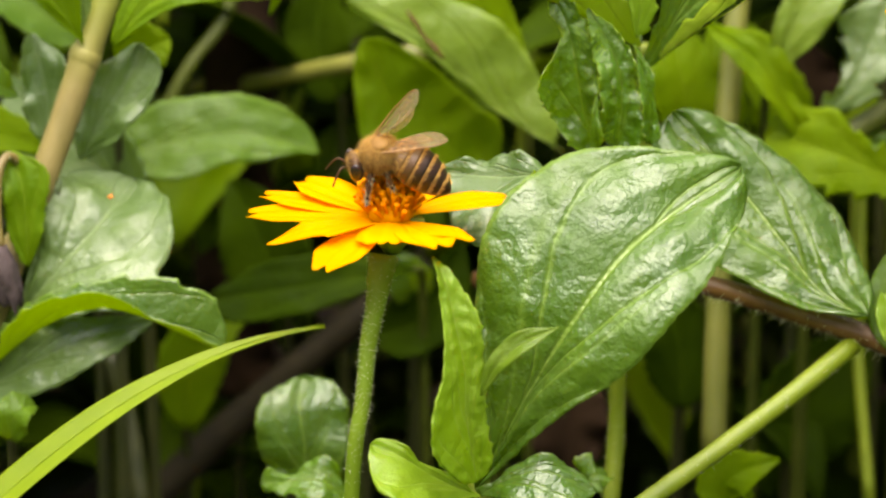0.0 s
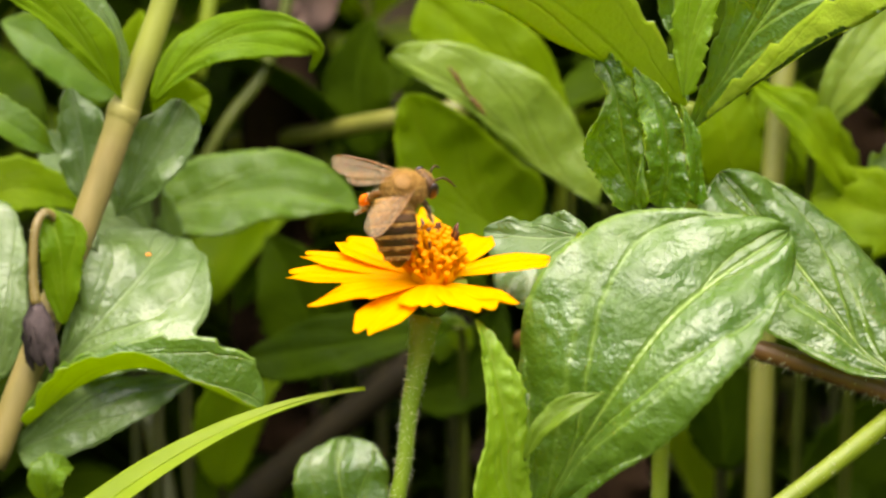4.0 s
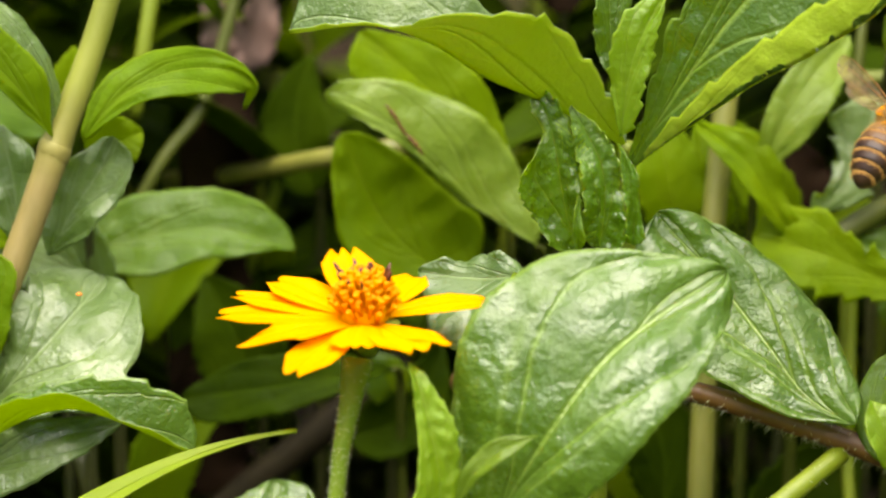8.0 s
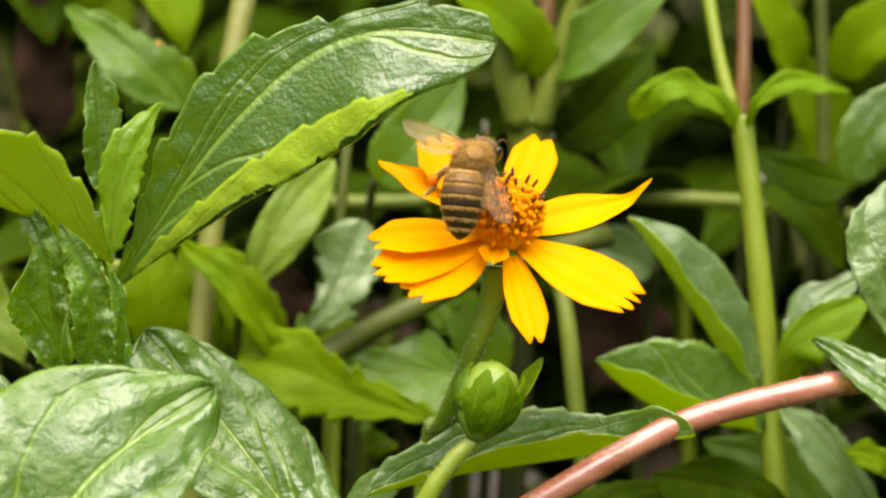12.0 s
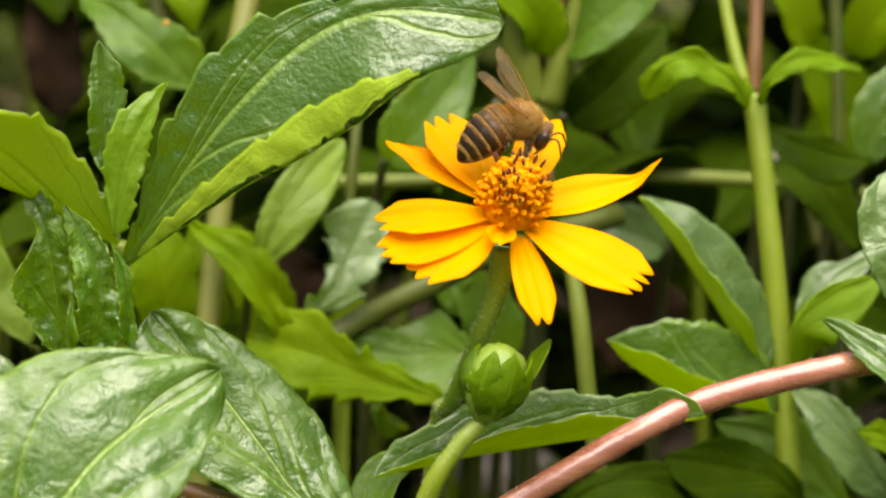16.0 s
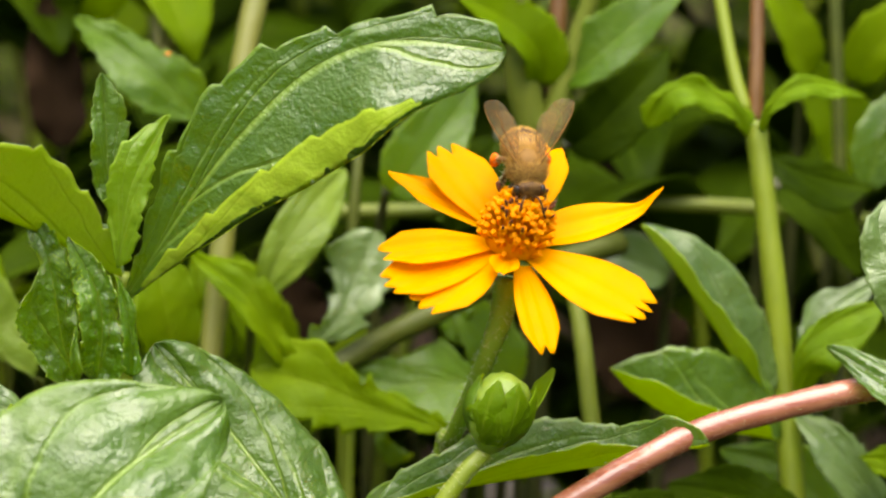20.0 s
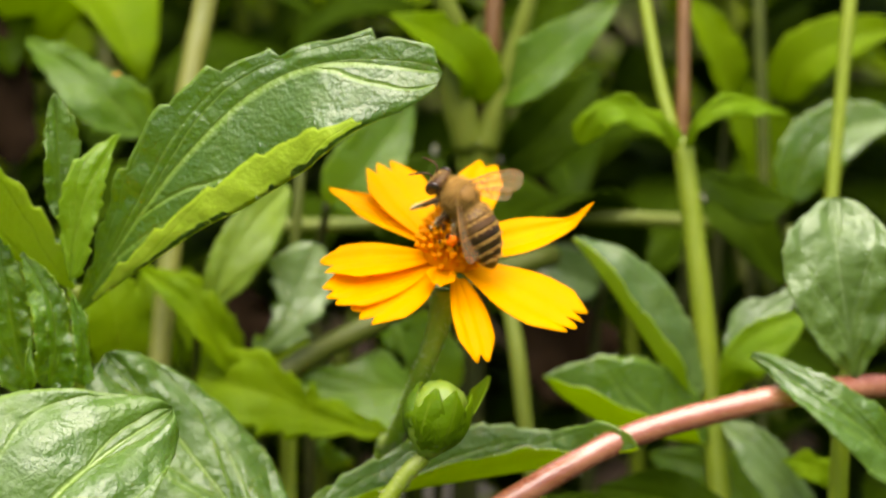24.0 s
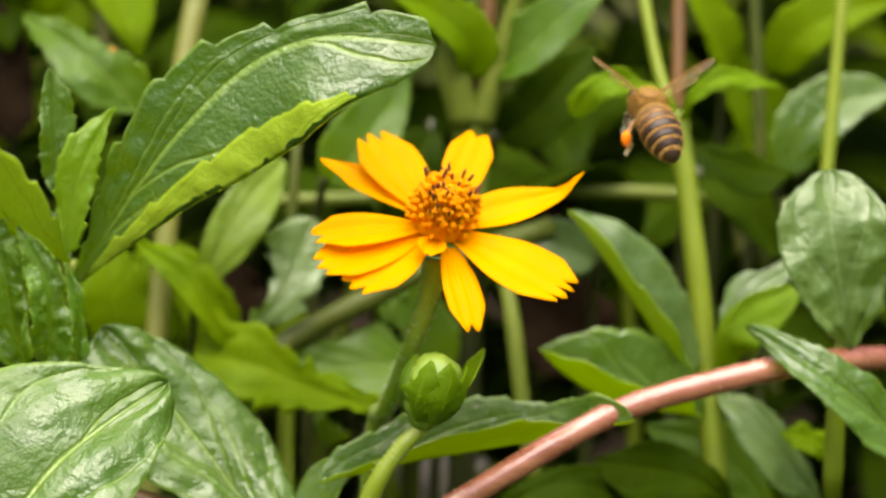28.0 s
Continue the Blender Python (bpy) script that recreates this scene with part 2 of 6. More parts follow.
def two_tone_stem():
    """A stem that turns from tan to yellow-green a little above its node."""
    m, t, n, out = tree("stem_tan_to_green")
    tc = t.nodes.new("ShaderNodeTexCoord").outputs["Object"]
    sep = t.nodes.new("ShaderNodeSeparateXYZ")
    t.links.new(tc, sep.inputs[0])
    f = n("TexNoise", "Fac", Vector=n("Mapping", Vector=tc, Scale=(1, 1, 0.2)), Scale=300.0, Detail=4.0)
    g = n("TexNoise", "Fac", Vector=tc, Scale=1300.0, Detail=2.0)
    tan = ramp(t, f, [(0.3, (0.14, 0.115, 0.033)), (0.72, (0.22, 0.17, 0.058))])
    lime = ramp(t, f, [(0.3, (0.13, 0.155, 0.018)), (0.72, (0.19, 0.21, 0.032))])
    k = n("MapRange", "Result", i0=n("Math", operation="ADD", i0=sep.outputs[2], i1=n("Math", operation="MULTIPLY", i0=f, i1=0.006)), i1=0.106, i2=0.118, i3=0.0, i4=1.0)
    col = n("MixRGB", i0=k, i1=tan, i2=lime)
    bmp = n("Bump", Height=n("Math", operation="ADD", i0=f, i1=n("Math", operation="MULTIPLY", i0=g, i1=0.4)), Strength=0.35, Distance=0.0003)
    t.links.new(n("BsdfPrincipled", Base_Color=col, Roughness=0.52, Normal=bmp, Specular_IOR_Level=0.3), out.inputs[0])
    return m


STEM_LEFT = two_tone_stem()
STEM_TAN = plain_mat("stem_tan", (0.10, 0.075, 0.016), (0.17, 0.12, 0.03), stretch=(1, 1, 0.15), scale=250)
STEM_BROWN = plain_mat("stem_brown", (0.07, 0.028, 0.004), (0.12, 0.054, 0.009), stretch=(1, 1, 0.3), scale=350)
STEM_PINK = plain_mat("stem_pink", (0.2, 0.058, 0.034), (0.36, 0.15, 0.095), rough=0.24, stretch=(0.12, 1, 1), scale=420, gloss=0.9)
# Stem green darkened to carry the shade low between the plants.
STEM_SHADED_DARK = plain_mat("stem_shaded_dark", (0.016, 0.022, 0.004), (0.045, 0.048, 0.01), scale=250)
HAIR = plain_mat("plant_hair", (0.5, 0.55, 0.35), (0.7, 0.7, 0.5), trans=0.4)
GRASS = plain_mat("grass", (0.13, 0.2, 0.003), (0.19, 0.265, 0.005), stretch=(0.3, 1, 1), trans=0.4, under=(0.4, 0.52, 0.005), rough=0.5, gloss=0.25)
PETAL = plain_mat("petal", (0.74, 0.33, 0.0), (0.82, 0.4, 0.001), rough=0.6, trans=0.54, under=(1.0, 0.62, 0.0), gloss=0.08, bump=0.2, scale=200)
FLORET = plain_mat("floret", (0.78, 0.3, 0.002), (0.9, 0.44, 0.004), rough=0.6, trans=0.4, under=(1.0, 0.52, 0.002), scale=900, gloss=0.15)
ANTHER = plain_mat("anther", (0.05, 0.012, 0.004), (0.12, 0.03, 0.01), scale=900)
CALYX = plain_mat("calyx", (0.1, 0.17, 0.01), (0.17, 0.25, 0.02), trans=0.15)
DRYLEAF = plain_mat("dry_leaf", (0.10, 0.06, 0.045), (0.26, 0.18, 0.15), rough=0.8, scale=90, gloss=0.15)
# Dead brown taken near black; the leaves added in the gaps stand for shade.
DEAD_SHADED = plain_mat("dead_leaf_shaded", (0.009, 0.0055, 0.003), (0.03, 0.017, 0.009), rough=0.9, scale=90, gloss=0.04)
DRY = plain_mat("dry_bud", (0.012, 0.009, 0.009), (0.07, 0.05, 0.048), rough=0.75, scale=300, gloss=0.2, bump=0.8)
SOIL = plain_mat("soil", (0.008, 0.005, 0.003), (0.035, 0.021, 0.012), rough=0.95, scale=60, bump=1.0, dist=0.004, gloss=0.1)
STONE = plain_mat("stone", (0.14, 0.12, 0.10), (0.28, 0.25, 0.22), rough=0.8, scale=120)


# ---- mesh helpers (millimetres in, metres out) ----
def mesh_object(name, verts, faces, material, parent=None, label="", uvs=None, smooth=True, split=None):
    """split: the number of vertices of the upper face; the rim between the faces keeps its edge."""
    me = bpy.data.meshes.new(name)
    me.from_pydata([tuple(c * MM for c in v) for v in verts], [], faces)
    me.materials.append(material)
    if smooth:
        me.polygons.foreach_set("use_smooth", [split is None or max(q) < split or min(q) >= split for q in faces])
    if uvs is not None:
        lay = me.uv_layers.new(name="UVMap")
        idx = np.empty(len(me.loops), dtype=np.int32)
        me.loops.foreach_get("vertex_index", idx)
        lay.data.foreach_set("uv", np.asarray(uvs, dtype=np.float32)[idx].ravel())
    ob = new(name, me)
    if parent is not None:
        ob.parent = parent
    if label:
        ob["label"] = label
    return ob


def thing(name, label, category, group="", kind="", at=(0, 0, 0)):
    ob = tagged(new(name), label, category, group, kind)
    ob.empty_display_size = 0.005
    ob.location = Vector(at) * MM
    return ob


def unit(v):
    v = np.asarray(v, float)
    return v / max(np.linalg.norm(v), 1e-9)


def spline(points, count):
    """Catmull-Rom through the points."""
    p = np.asarray(points, float)
    p = np.vstack([2 * p[0] - p[1], p, 2 * p[-1] - p[-2]])
    segs = len(p) - 3
    out = []
    for k in range(count):
        x = k / (count - 1) * segs
        i = min(int(x), segs - 1)
        f = x - i
        a, b, c, d = p[i:i + 4]
        out.append(0.5 * (2 * b + (c - a) * f + (2 * a - 5 * b + 4 * c - d) * f * f + (3 * b - a - 3 * c + d) * f ** 3))
    return np.array(out)


def tube_data(points, radii, sides=12, count=None, bumps=0.04, seed=0, cap=True):
    count = count or max(6, 6 * (len(points) - 1))
    c = spline(points, count)
    r = np.interp(np.linspace(0, 1, count), np.linspace(0, 1, len(radii)), radii)
    tan = np.gradient(c, axis=0)
    tan /= np.linalg.norm(tan, axis=1)[:, None]
    ref = np.array([0.31, -0.9, 0.2])
    rng = np.random.RandomState(seed + 7)
    verts, faces = [], []
    for i in range(count):
        s = unit(np.cross(tan[i], ref))
        q = np.cross(s, tan[i])
        wob = 1 + bumps * rng.uniform(-1, 1)
        for k in range(sides):
            a = 2 * math.pi * k / sides
            verts.append(c[i] + r[i] * wob * (s * math.cos(a) + q * math.sin(a)))
    for i in range(count - 1):
        for k in range(sides):
            a, b = i * sides + k, i * sides + (k + 1) % sides
            faces.append((a, b, b + sides, a + sides))
    if cap:
        faces.append(tuple(range(sides))[::-1])
        faces.append(tuple(range((count - 1) * sides, count * sides)))
    return verts, faces, c, r, tan


def tube(name, points, radii, material, parent, label="", sides=12, count=None, bumps=0.04, hairs=0, hair_len=0.9, seed=0, hair_side=None):
    if parent == "back":
        parent = behind(points[0])
    v, f, c, r, tan = tube_data(points, radii, sides, count, bumps, seed)
    ob = mesh_object(name, v, f, material, parent, label)
    if hairs:
        rng = np.random.RandomState(seed + 91)
        hv, hf = [], []
        for _ in range(hairs):
            i = rng.randint(1, len(c) - 1)
            fr = rng.uniform(0, 1)
            p = c[i] * (1 - fr) + c[i - 1] * fr
            d = rng.normal(size=3)
            if hair_side is not None:
                d = d + 1.3 * np.asarray(hair_side)
            d = unit(d - tan[i] * np.dot(d, tan[i]))
            ln = hair_len * rng.uniform(0.5, 1.2)
            root = p + d * r[i] * 0.95
            end = root + (d + 0.35 * rng.normal(size=3) + tan[i] * 0.25) * ln
            s1, s2 = unit(np.cross(d, tan[i])) * 0.035, tan[i] * 0.035
            k = len(hv)
            hv += [root + s1, root - s1 * 0.5 + s2, root - s1 * 0.5 - s2, end]
            hf += [(k, k + 1, k + 3), (k + 1, k + 2, k + 3), (k + 2, k, k + 3)]
        tagged(mesh_object("stem_hair", hv, hf, HAIR, ob), kind="stuff")
    return ob


def leaf_data(base, ctrl, tip, width, facing, left=(12, 10, 0, 0.6), right=(12, 10, 0, 0.6), peak=0.42, ser=0.13, teeth=9, wav=0.3, quilt=0.25,
              asym=(1, 1), nu=26, nv=7, thick=0.22, seed=0, blunt=0.8, veins=6.0, twist=0.0):
    b, c, t = (np.asarray(p, float) for p in (base, ctrl, tip))
    mid = 2 * c - 0.5 * (b + t)
    n0 = unit(facing)
    p2 = blunt
    p1 = p2 * peak / (1 - peak)
    top = (p1 / (p1 + p2)) ** p1 * (p2 / (p1 + p2)) ** p2
    rng = np.random.RandomState(seed + 11)
    ph = rng.uniform(0, 6.28, 6)
    us = np.linspace(0, 1, nu)
    vs = np.linspace(-1, 1, 2 * nv + 1)
    verts, uvs = [], []
    under = []
    for iu, u in enumerate(us):
        p = (1 - u) ** 2 * b + 2 * u * (1 - u) * mid + u * u * t
        tg = unit(2 * (1 - u) * (mid - b) + 2 * u * (t - mid))
        s = unit(np.cross(tg, n0))
        n = np.cross(s, tg)
        if twist:
            a = math.radians(twist) * u
            s, n = s * math.cos(a) + n * math.sin(a), n * math.cos(a) - s * math.sin(a)
        ue = min(max(u, 0.015), 0.993)
        half = 0.5 * width * (ue ** p1 * (1 - ue) ** p2) / top
        half = max(half, 0.25)
        for v in vs:
            sg, av = (1, v) if v >= 0 else (-1, -v)
            fold, curve, roll, v0, *stop = right if sg > 0 else left
            if stop:
                roll *= min(1.0, max(0.0, (stop[0] - u) / 0.05))
            k = asym[1] if sg > 0 else asym[0]
            saw = ((u * teeth + 0.2 * math.sin(ph[0] + 9 * u)) % 1.0)
            hw = half * k * (1 + ser * (saw - 0.4) * av ** 3)
            if stop:
                hw *= 1 - 0.66 * min(1.0, max(0.0, (u - stop[0] + 0.03) / 0.04))
            steps = 6
            x = z = 0.0
            for q in range(steps):
                vv = (q + 0.5) / steps * av
                th = fold + curve * vv
                if vv > v0:
                    th += roll * ((vv - v0) / (1 - v0 + 1e-6)) ** 0.35
                th = math.radians(th)
                x += math.cos(th) * av / steps
                z += math.sin(th) * av / steps
            frac = ((u - (0.5 - 0.38 * u * u) * av ** 0.85) * veins) % 1.0
            puff = quilt * math.sin(math.pi * ((frac + 0.5) % 1.0)) ** 2 * min(1.0, 3 * av) * (1 - 0.4 * av)
            wave = wav * av * av * (math.sin(ph[1] + 11 * u + 1.5 * sg) + 0.5 * math.sin(ph[2] + 23 * u))
            pt = p + s * (sg * x * hw) + n * (z * hw + puff + wave)
            verts.append(pt)
            nl = n * math.cos(th) - s * (sg * math.sin(th))
            under.append(pt - nl * thick * (1.0 - 0.5 * av) + n * (-0.25 * thick if av < 0.1 else 0))
            uvs.append((u, 0.5 + 0.5 * v))
    m = 2 * nv + 1
    off = len(verts)
    faces = []
    for i in range(nu - 1):
        for j in range(m - 1):
            a = i * m + j
            faces.append((a, a + 1, a + m + 1, a + m))
            faces.append((off + a, off + a + m, off + a + m + 1, off + a + 1))
        a = i * m
        faces.append((a, a + m, off + a + m, off + a))
        a = i * m + m - 1
        faces.append((a, off + a, off + a + m, a + m))
    for j in range(m - 1):
        faces.append((j, off + j, off + j + 1, j + 1))
        a = (nu - 1) * m + j
        faces.append((a, a + 1, off + a + 1, off + a))
    return verts + under, faces, uvs + uvs


SEED = [0]
TWO_FACED = (GREEN, GLOSSY, PALE, CRINKLE)


def leaf(material, parent, base, ctrl, tip, width, facing, label="", name="leaf", **kw):
    """One blade: its midrib bends through ctrl from base to tip; facing is the way its upper side looks; left and right
    are (fold, bend, rolled margin, where the roll begins) on the two sides of the midrib, in degrees."""
    SEED[0] += 1
    if parent == "back":
        parent = behind(base)
        b = np.asarray(base, float)
        d = unit(b - np.asarray(ctrl, float))
        tube("petiole", [b, b + d * 0.8 + (0, 2, -1), b + d * 1.2 + (0, 8, -20), (b[0] + d[0] * 2, b[1] + 14, -2)], [0.45, 0.6, 0.8, 1.0], STEM_SHADED_DARK, parent, sides=6)
    v, f, uv = leaf_data(base, ctrl, tip, width, facing, seed=SEED[0], **kw)
    ob = mesh_object(name, v, f, material, parent, label, uvs=uv, split=len(v) // 2)
    if material in TWO_FACED:
        ob.data.materials.append(UNDER)
        half = len(v) // 2
        ob.data.polygons.foreach_set("material_index", [1 if min(q) >= half else 0 for q in f])
    return ob


def half_widths(values, count):
    """A smooth run of half widths, rounded at both ends, through five values at a tenth, three, five, seven and nine tenths of the length."""
    at = np.arccos(1 - 2 * np.array((0.0, 0.1, 0.3, 0.5, 0.7, 0.9, 1.0)))
    w = np.array([0.0, *values, 0.0], float)
    slope = np.gradient(w, at)
    out = []
    for a in np.arccos(1 - 2 * np.linspace(0, 1, count)):
        i = min(int(np.searchsorted(at, a, side="right")) - 1, 5)
        h = at[i + 1] - at[i]
        f = (a - at[i]) / h
        out.append((2 * f ** 3 - 3 * f * f + 1) * w[i] + (f ** 3 - 2 * f * f + f) * h * slope[i] + (3 * f * f - 2 * f ** 3) * w[i + 1] + (f ** 3 - f * f) * h * slope[i + 1])
    return np.maximum(out, 0.12)


def blade_frames(line, facing, count):
    """Points along the midrib with the way along it, across it (to the right) and out of its face."""
    dense = spline(line, 12 * len(line))
    run = np.concatenate([[0], np.cumsum(np.linalg.norm(np.diff(dense, axis=0), axis=1))])
    c = np.stack([np.interp(np.linspace(0, run[-1], count), run, dense[:, k]) for k in range(3)], axis=1)
    tan = np.gradient(c, axis=0)
    face = np.atleast_2d(np.asarray(facing, float))
    out = []
    for i in range(count):
        t = unit(tan[i])
        k = i / (count - 1) * (len(face) - 1)
        j = min(int(k), max(len(face) - 2, 0))
        n0 = unit(face[j] if len(face) == 1 else face[j] + (face[j + 1] - face[j]) * (k - j))
        s = unit(np.cross(t, n0))
        out.append((c[i], t, s, np.cross(s, t)))
    return out


def across(av, fold, curl):
    """How far out and how far up a half blade has come at the share av of its width, and its slope there."""
    x = z = 0.0
    for q in range(6):
        th = math.radians(fold + curl * (q + 0.5) / 6 * av)
        x += math.cos(th) * av / 6
        z += math.sin(th) * av / 6
    return x, z, math.radians(fold + curl * av)


def blade_data(line, left, right, facing, fold=(10, 10), curl=(0, 0), turn=None, ser=0.35, teeth=11, wav=0.3, quilt=0.25, veins=2.0, slant=0.7, lumps=0.25, lump_size=1.0, nu=34, nv=8, thick=0.17, seed=0):
    """A blade along its midrib. left, right: five half widths; turn: five widths of the strip of the right margin that is turned back over the face."""
    rng = np.random.RandomState(seed + 11)
    ph = rng.uniform(0, 6.28, 6)
    sides = (half_widths(left, nu), half_widths(right, nu))
    back = np.interp(np.linspace(0, 1, nu), (0, 0.1, 0.3, 0.5, 0.7, 0.9, 1), (0, *turn, 0)) if turn else None
    verts, under, uvs = [], [], []
    vs = np.linspace(-1, 1, 2 * nv + 1)
    for iu, (p, t, s, n) in enumerate(blade_frames(line, facing, nu)):
        u = iu / (nu - 1)
        for v in vs:
            sg, av = (1, v) if v >= 0 else (-1, -v)
            k = 1 if sg > 0 else 0
            w = sides[k][iu]
            saw = (u * teeth + 0.25 * math.sin(ph[0] + 9 * u) + 0.3 * k) % 1.0
            tooth = ser * (saw - 0.45) * (0.65 + 0.5 * math.sin(ph[3] + 5 * u * teeth)) * min(1.0, w / 2.0)
            turned = back is not None and sg > 0
            w = max(w + (0.0 if turned and back[iu] > 0.3 else tooth * av ** 3), 0.1)
            x, z, th = across(av, fold[k], curl[k])
            lift, lay = 0.0, x * w
            if turned and av > 0.5:
                # the outer part of the right half runs back over the face
                x, z, th = across(1.0, fold[k], curl[k])
                g = (av - 0.5) * 2
                lay = x * w - (back[iu] + 0.5 * tooth * g * min(1.0, back[iu])) * g
                lift = min(0.35, 0.2 * back[iu]) * math.sin(min(1.0, g * 1.6) * math.pi / 2)
                z *= lay / max(x * w, 1e-6)
                th += math.pi * 0.95 * min(1.0, back[iu])
            elif turned:
                x, z, th = across(min(av * 2, 1.0), fold[k], curl[k])
                lay = x * w
                if av > 0.499:
                    lift, th = 0.5 * min(0.35, 0.2 * back[iu]), th + math.pi / 2 * min(1.0, back[iu])
            frac = ((u - slant * av ** 0.9) * veins) % 1.0
            puff = quilt * math.sin(math.pi * ((frac + 0.5) % 1.0)) ** 0.75 * min(1.0, 3 * av) * (1 - 0.4 * av)
            wave = wav * av * av * (math.sin(ph[1] + 11 * u + 1.5 * sg) + 0.5 * math.sin(ph[2] + 23 * u))
            if turned and av > 0.5:
                puff = wave = 0.0
            pt = p + s * (sg * lay) + n * (z * w + lift + puff + wave)
            if lumps:
                q = Vector(pt) * (0.34 / lump_size) + Vector((seed * 3.1, 0, 0))
                pt = pt + n * (lumps * min(1.0, 2.5 * av) * (noise.noise(q) + 0.5 * noise.noise(q * 2.3)))
            verts.append(pt)
            nl = n * math.cos(th) - s * (sg * math.sin(th))
            under.append(pt - nl * thick * (1.0 - 0.5 * av) - n * (0.3 * thick if av < 0.1 else 0))
            uvs.append((u, 0.5 + 0.5 * v))
    m, off, faces = 2 * nv + 1, len(verts), []
    for i in range(nu - 1):
        for j in range(m - 1):
            a = i * m + j
            faces.append((a, a + 1, a + m + 1, a + m))
            faces.append((off + a, off + a + m, off + a + m + 1, off + a + 1))
        a = i * m
        faces.append((a, a + m, off + a + m, off + a))
        a = i * m + m - 1
        faces.append((a, off + a, off + a + m, a + m))
    for j in range(m - 1):
        faces.append((j, off + j, off + j + 1, j + 1))
        a = (nu - 1) * m + j
        faces.append((a, a + 1, off + a + 1, off + a))
    return verts + under, faces, uvs + uvs


def blade(material, parent, line, left, right, facing, label="", name="leaf", **kw):
    """One leaf: points of its midrib from base to tip, half widths on its two sides, and the way its upper side looks."""
    SEED[0] += 1
    if parent == "back":
        parent = behind(line[0])
        b = np.asarray(line[0], float)
        d = unit(b - np.asarray(line[1], float))
        tube("petiole", [b, b + d * 0.8 + (0, 1.5, -0.8), b + d * 1.2 + (0, 5, -6), (b[0] + d[0] * 2, b[1] + 12, b[2] * 0.4), (b[0] + d[0] * 2, b[1] + 14, -2)], [0.35, 0.45, 0.6, 0.8, 1.0], STEM_SHADED_OLIVE, parent, sides=6)
    v, f, uv = blade_data(line, left, right, facing, seed=SEED[0], **kw)
    ob = mesh_object(name, v, f, material, parent, label, uvs=uv, split=len(v) // 2)
    if material in TWO_FACED:
        ob.data.materials.append(UNDER)
        half = len(v) // 2
        ob.data.polygons.foreach_set("material_index", [1 if min(q) >= half else 0 for q in f])
    return ob


# ---- ground ----
def ground():
    n = 60
    verts, faces = [], []
    xs = [math.copysign(abs(k) ** 3, k) * 20000 for k in np.linspace(-1, 1, n)]
    for y in xs:
        for x in xs:
            near = max(0.0, 1 - math.hypot(x, y) / 900)
            z = 9 * near * noise.noise(Vector((x, y, 0)) * 0.02) + 5 * near * noise.noise(Vector((x, y, 3)) * 0.06)
            verts.append((x, y, z))
    for i in range(n - 1):
        for j in range(n - 1):
            a = i * n + j
            faces.append((a, a + 1, a + n + 1, a + n))
    return tagged(mesh_object("ground", verts, faces, SOIL), "very dark brown soil under the creeping plants", "ground", kind="structure")


ground()

# ---- front shoot with the big glossy leaves ----
front = thing("leafy_shoot", "green creeping shoot with large glossy veined leaves", "plant", "shoots", at=(10.6, -15.8, 56.5))


def rel(ob):
    """Parts are given in the place's millimetres; this sets them under a thing that stands elsewhere."""
    for c in ob.children:
        c.matrix_parent_inverse = Matrix.Translation(-ob.location)


blade(GLOSSY, front, [(11.0, -21.0, 67.3), (15.9, -25.0, 78.6), (21.0, -27.0, 87.8), (26.5, -25.0, 94.7), (32.8, -21.0, 98.9), (39.6, -17.0, 102.4)], (2.2, 8.4, 13.5, 13.3, 5.8), (1.8, 5.1, 8.8, 9.3, 5.6), (-0.25, -0.85, 0.5), "large glossy leaf with pale sunken veins", fold=(8, 12), curl=(-8, -26), ser=0.3, teeth=24, quilt=1.1, lumps=0.5, lump_size=1.1, nu=84, nv=22)
blade(GLOSSY, front, [(55.6, -3.0, 81.3), (50.3, 0.0, 84.1), (46.3, 3.0, 88.9), (41.0, 7.0, 95.1), (33.9, 10.0, 102.5)], (1.7, 6.1, 8.8, 8.3, 6.8), (5.1, 7.4, 7.5, 6.2, 3.6), (0.25, -0.92, 0.36), "large glossy leaf behind the front one", fold=(6, 14), curl=(6, -35), ser=0.2, teeth=20, quilt=0.9, lumps=0.7, lump_size=1.1, nu=60, nv=14)
blade(BRIGHT, front, [(10.6, -27.0, 69.6), (9.4, -28.0, 77.7), (9.2, -28.0, 82.7), (8.1, -27.5, 88.0), (6.9, -26.0, 92.6), (5.9, -24.0, 94.3)], (4.2, 7.2, 4.4, 2.0, 1.1), (1.8, 2.2, 2.2, 2.5, 1.1), (0.25, -0.9, 0.3), "narrow folded young leaf with a pebbled face", fold=(38, 12), ser=0.5, teeth=16, wav=0.4, lumps=0.45, lump_size=0.4, quilt=0.15, nu=60, nv=10)
blade(SOFT, front, [(11.0, -28.5, 80.0), (12.7, -29.2, 83.7), (15.7, -29.5, 86.3), (19.3, -29.6, 87.9)], (0.4, 1.0, 1.5, 1.1, 0.4), (0.4, 1.2, 1.8, 1.5, 0.6), (-0.2, -0.7, 0.6), "narrow folded young leaf", fold=(20, 25), ser=0.15, wav=0.2, nu=20, nv=5)
blade(BRIGHT, front, [(11.0, -24.0, 67.2), (6.6, -26.0, 69.6), (2.6, -27.0, 72.5), (-1.0, -26.0, 73.7)], (1.1, 3.4, 4.8, 6.6, 3.3), (0.4, 1.1, 1.0, 1.0, 1.1), (-0.1, -0.6, 0.8), fold=(12, 22), ser=0.3, wav=0.5)
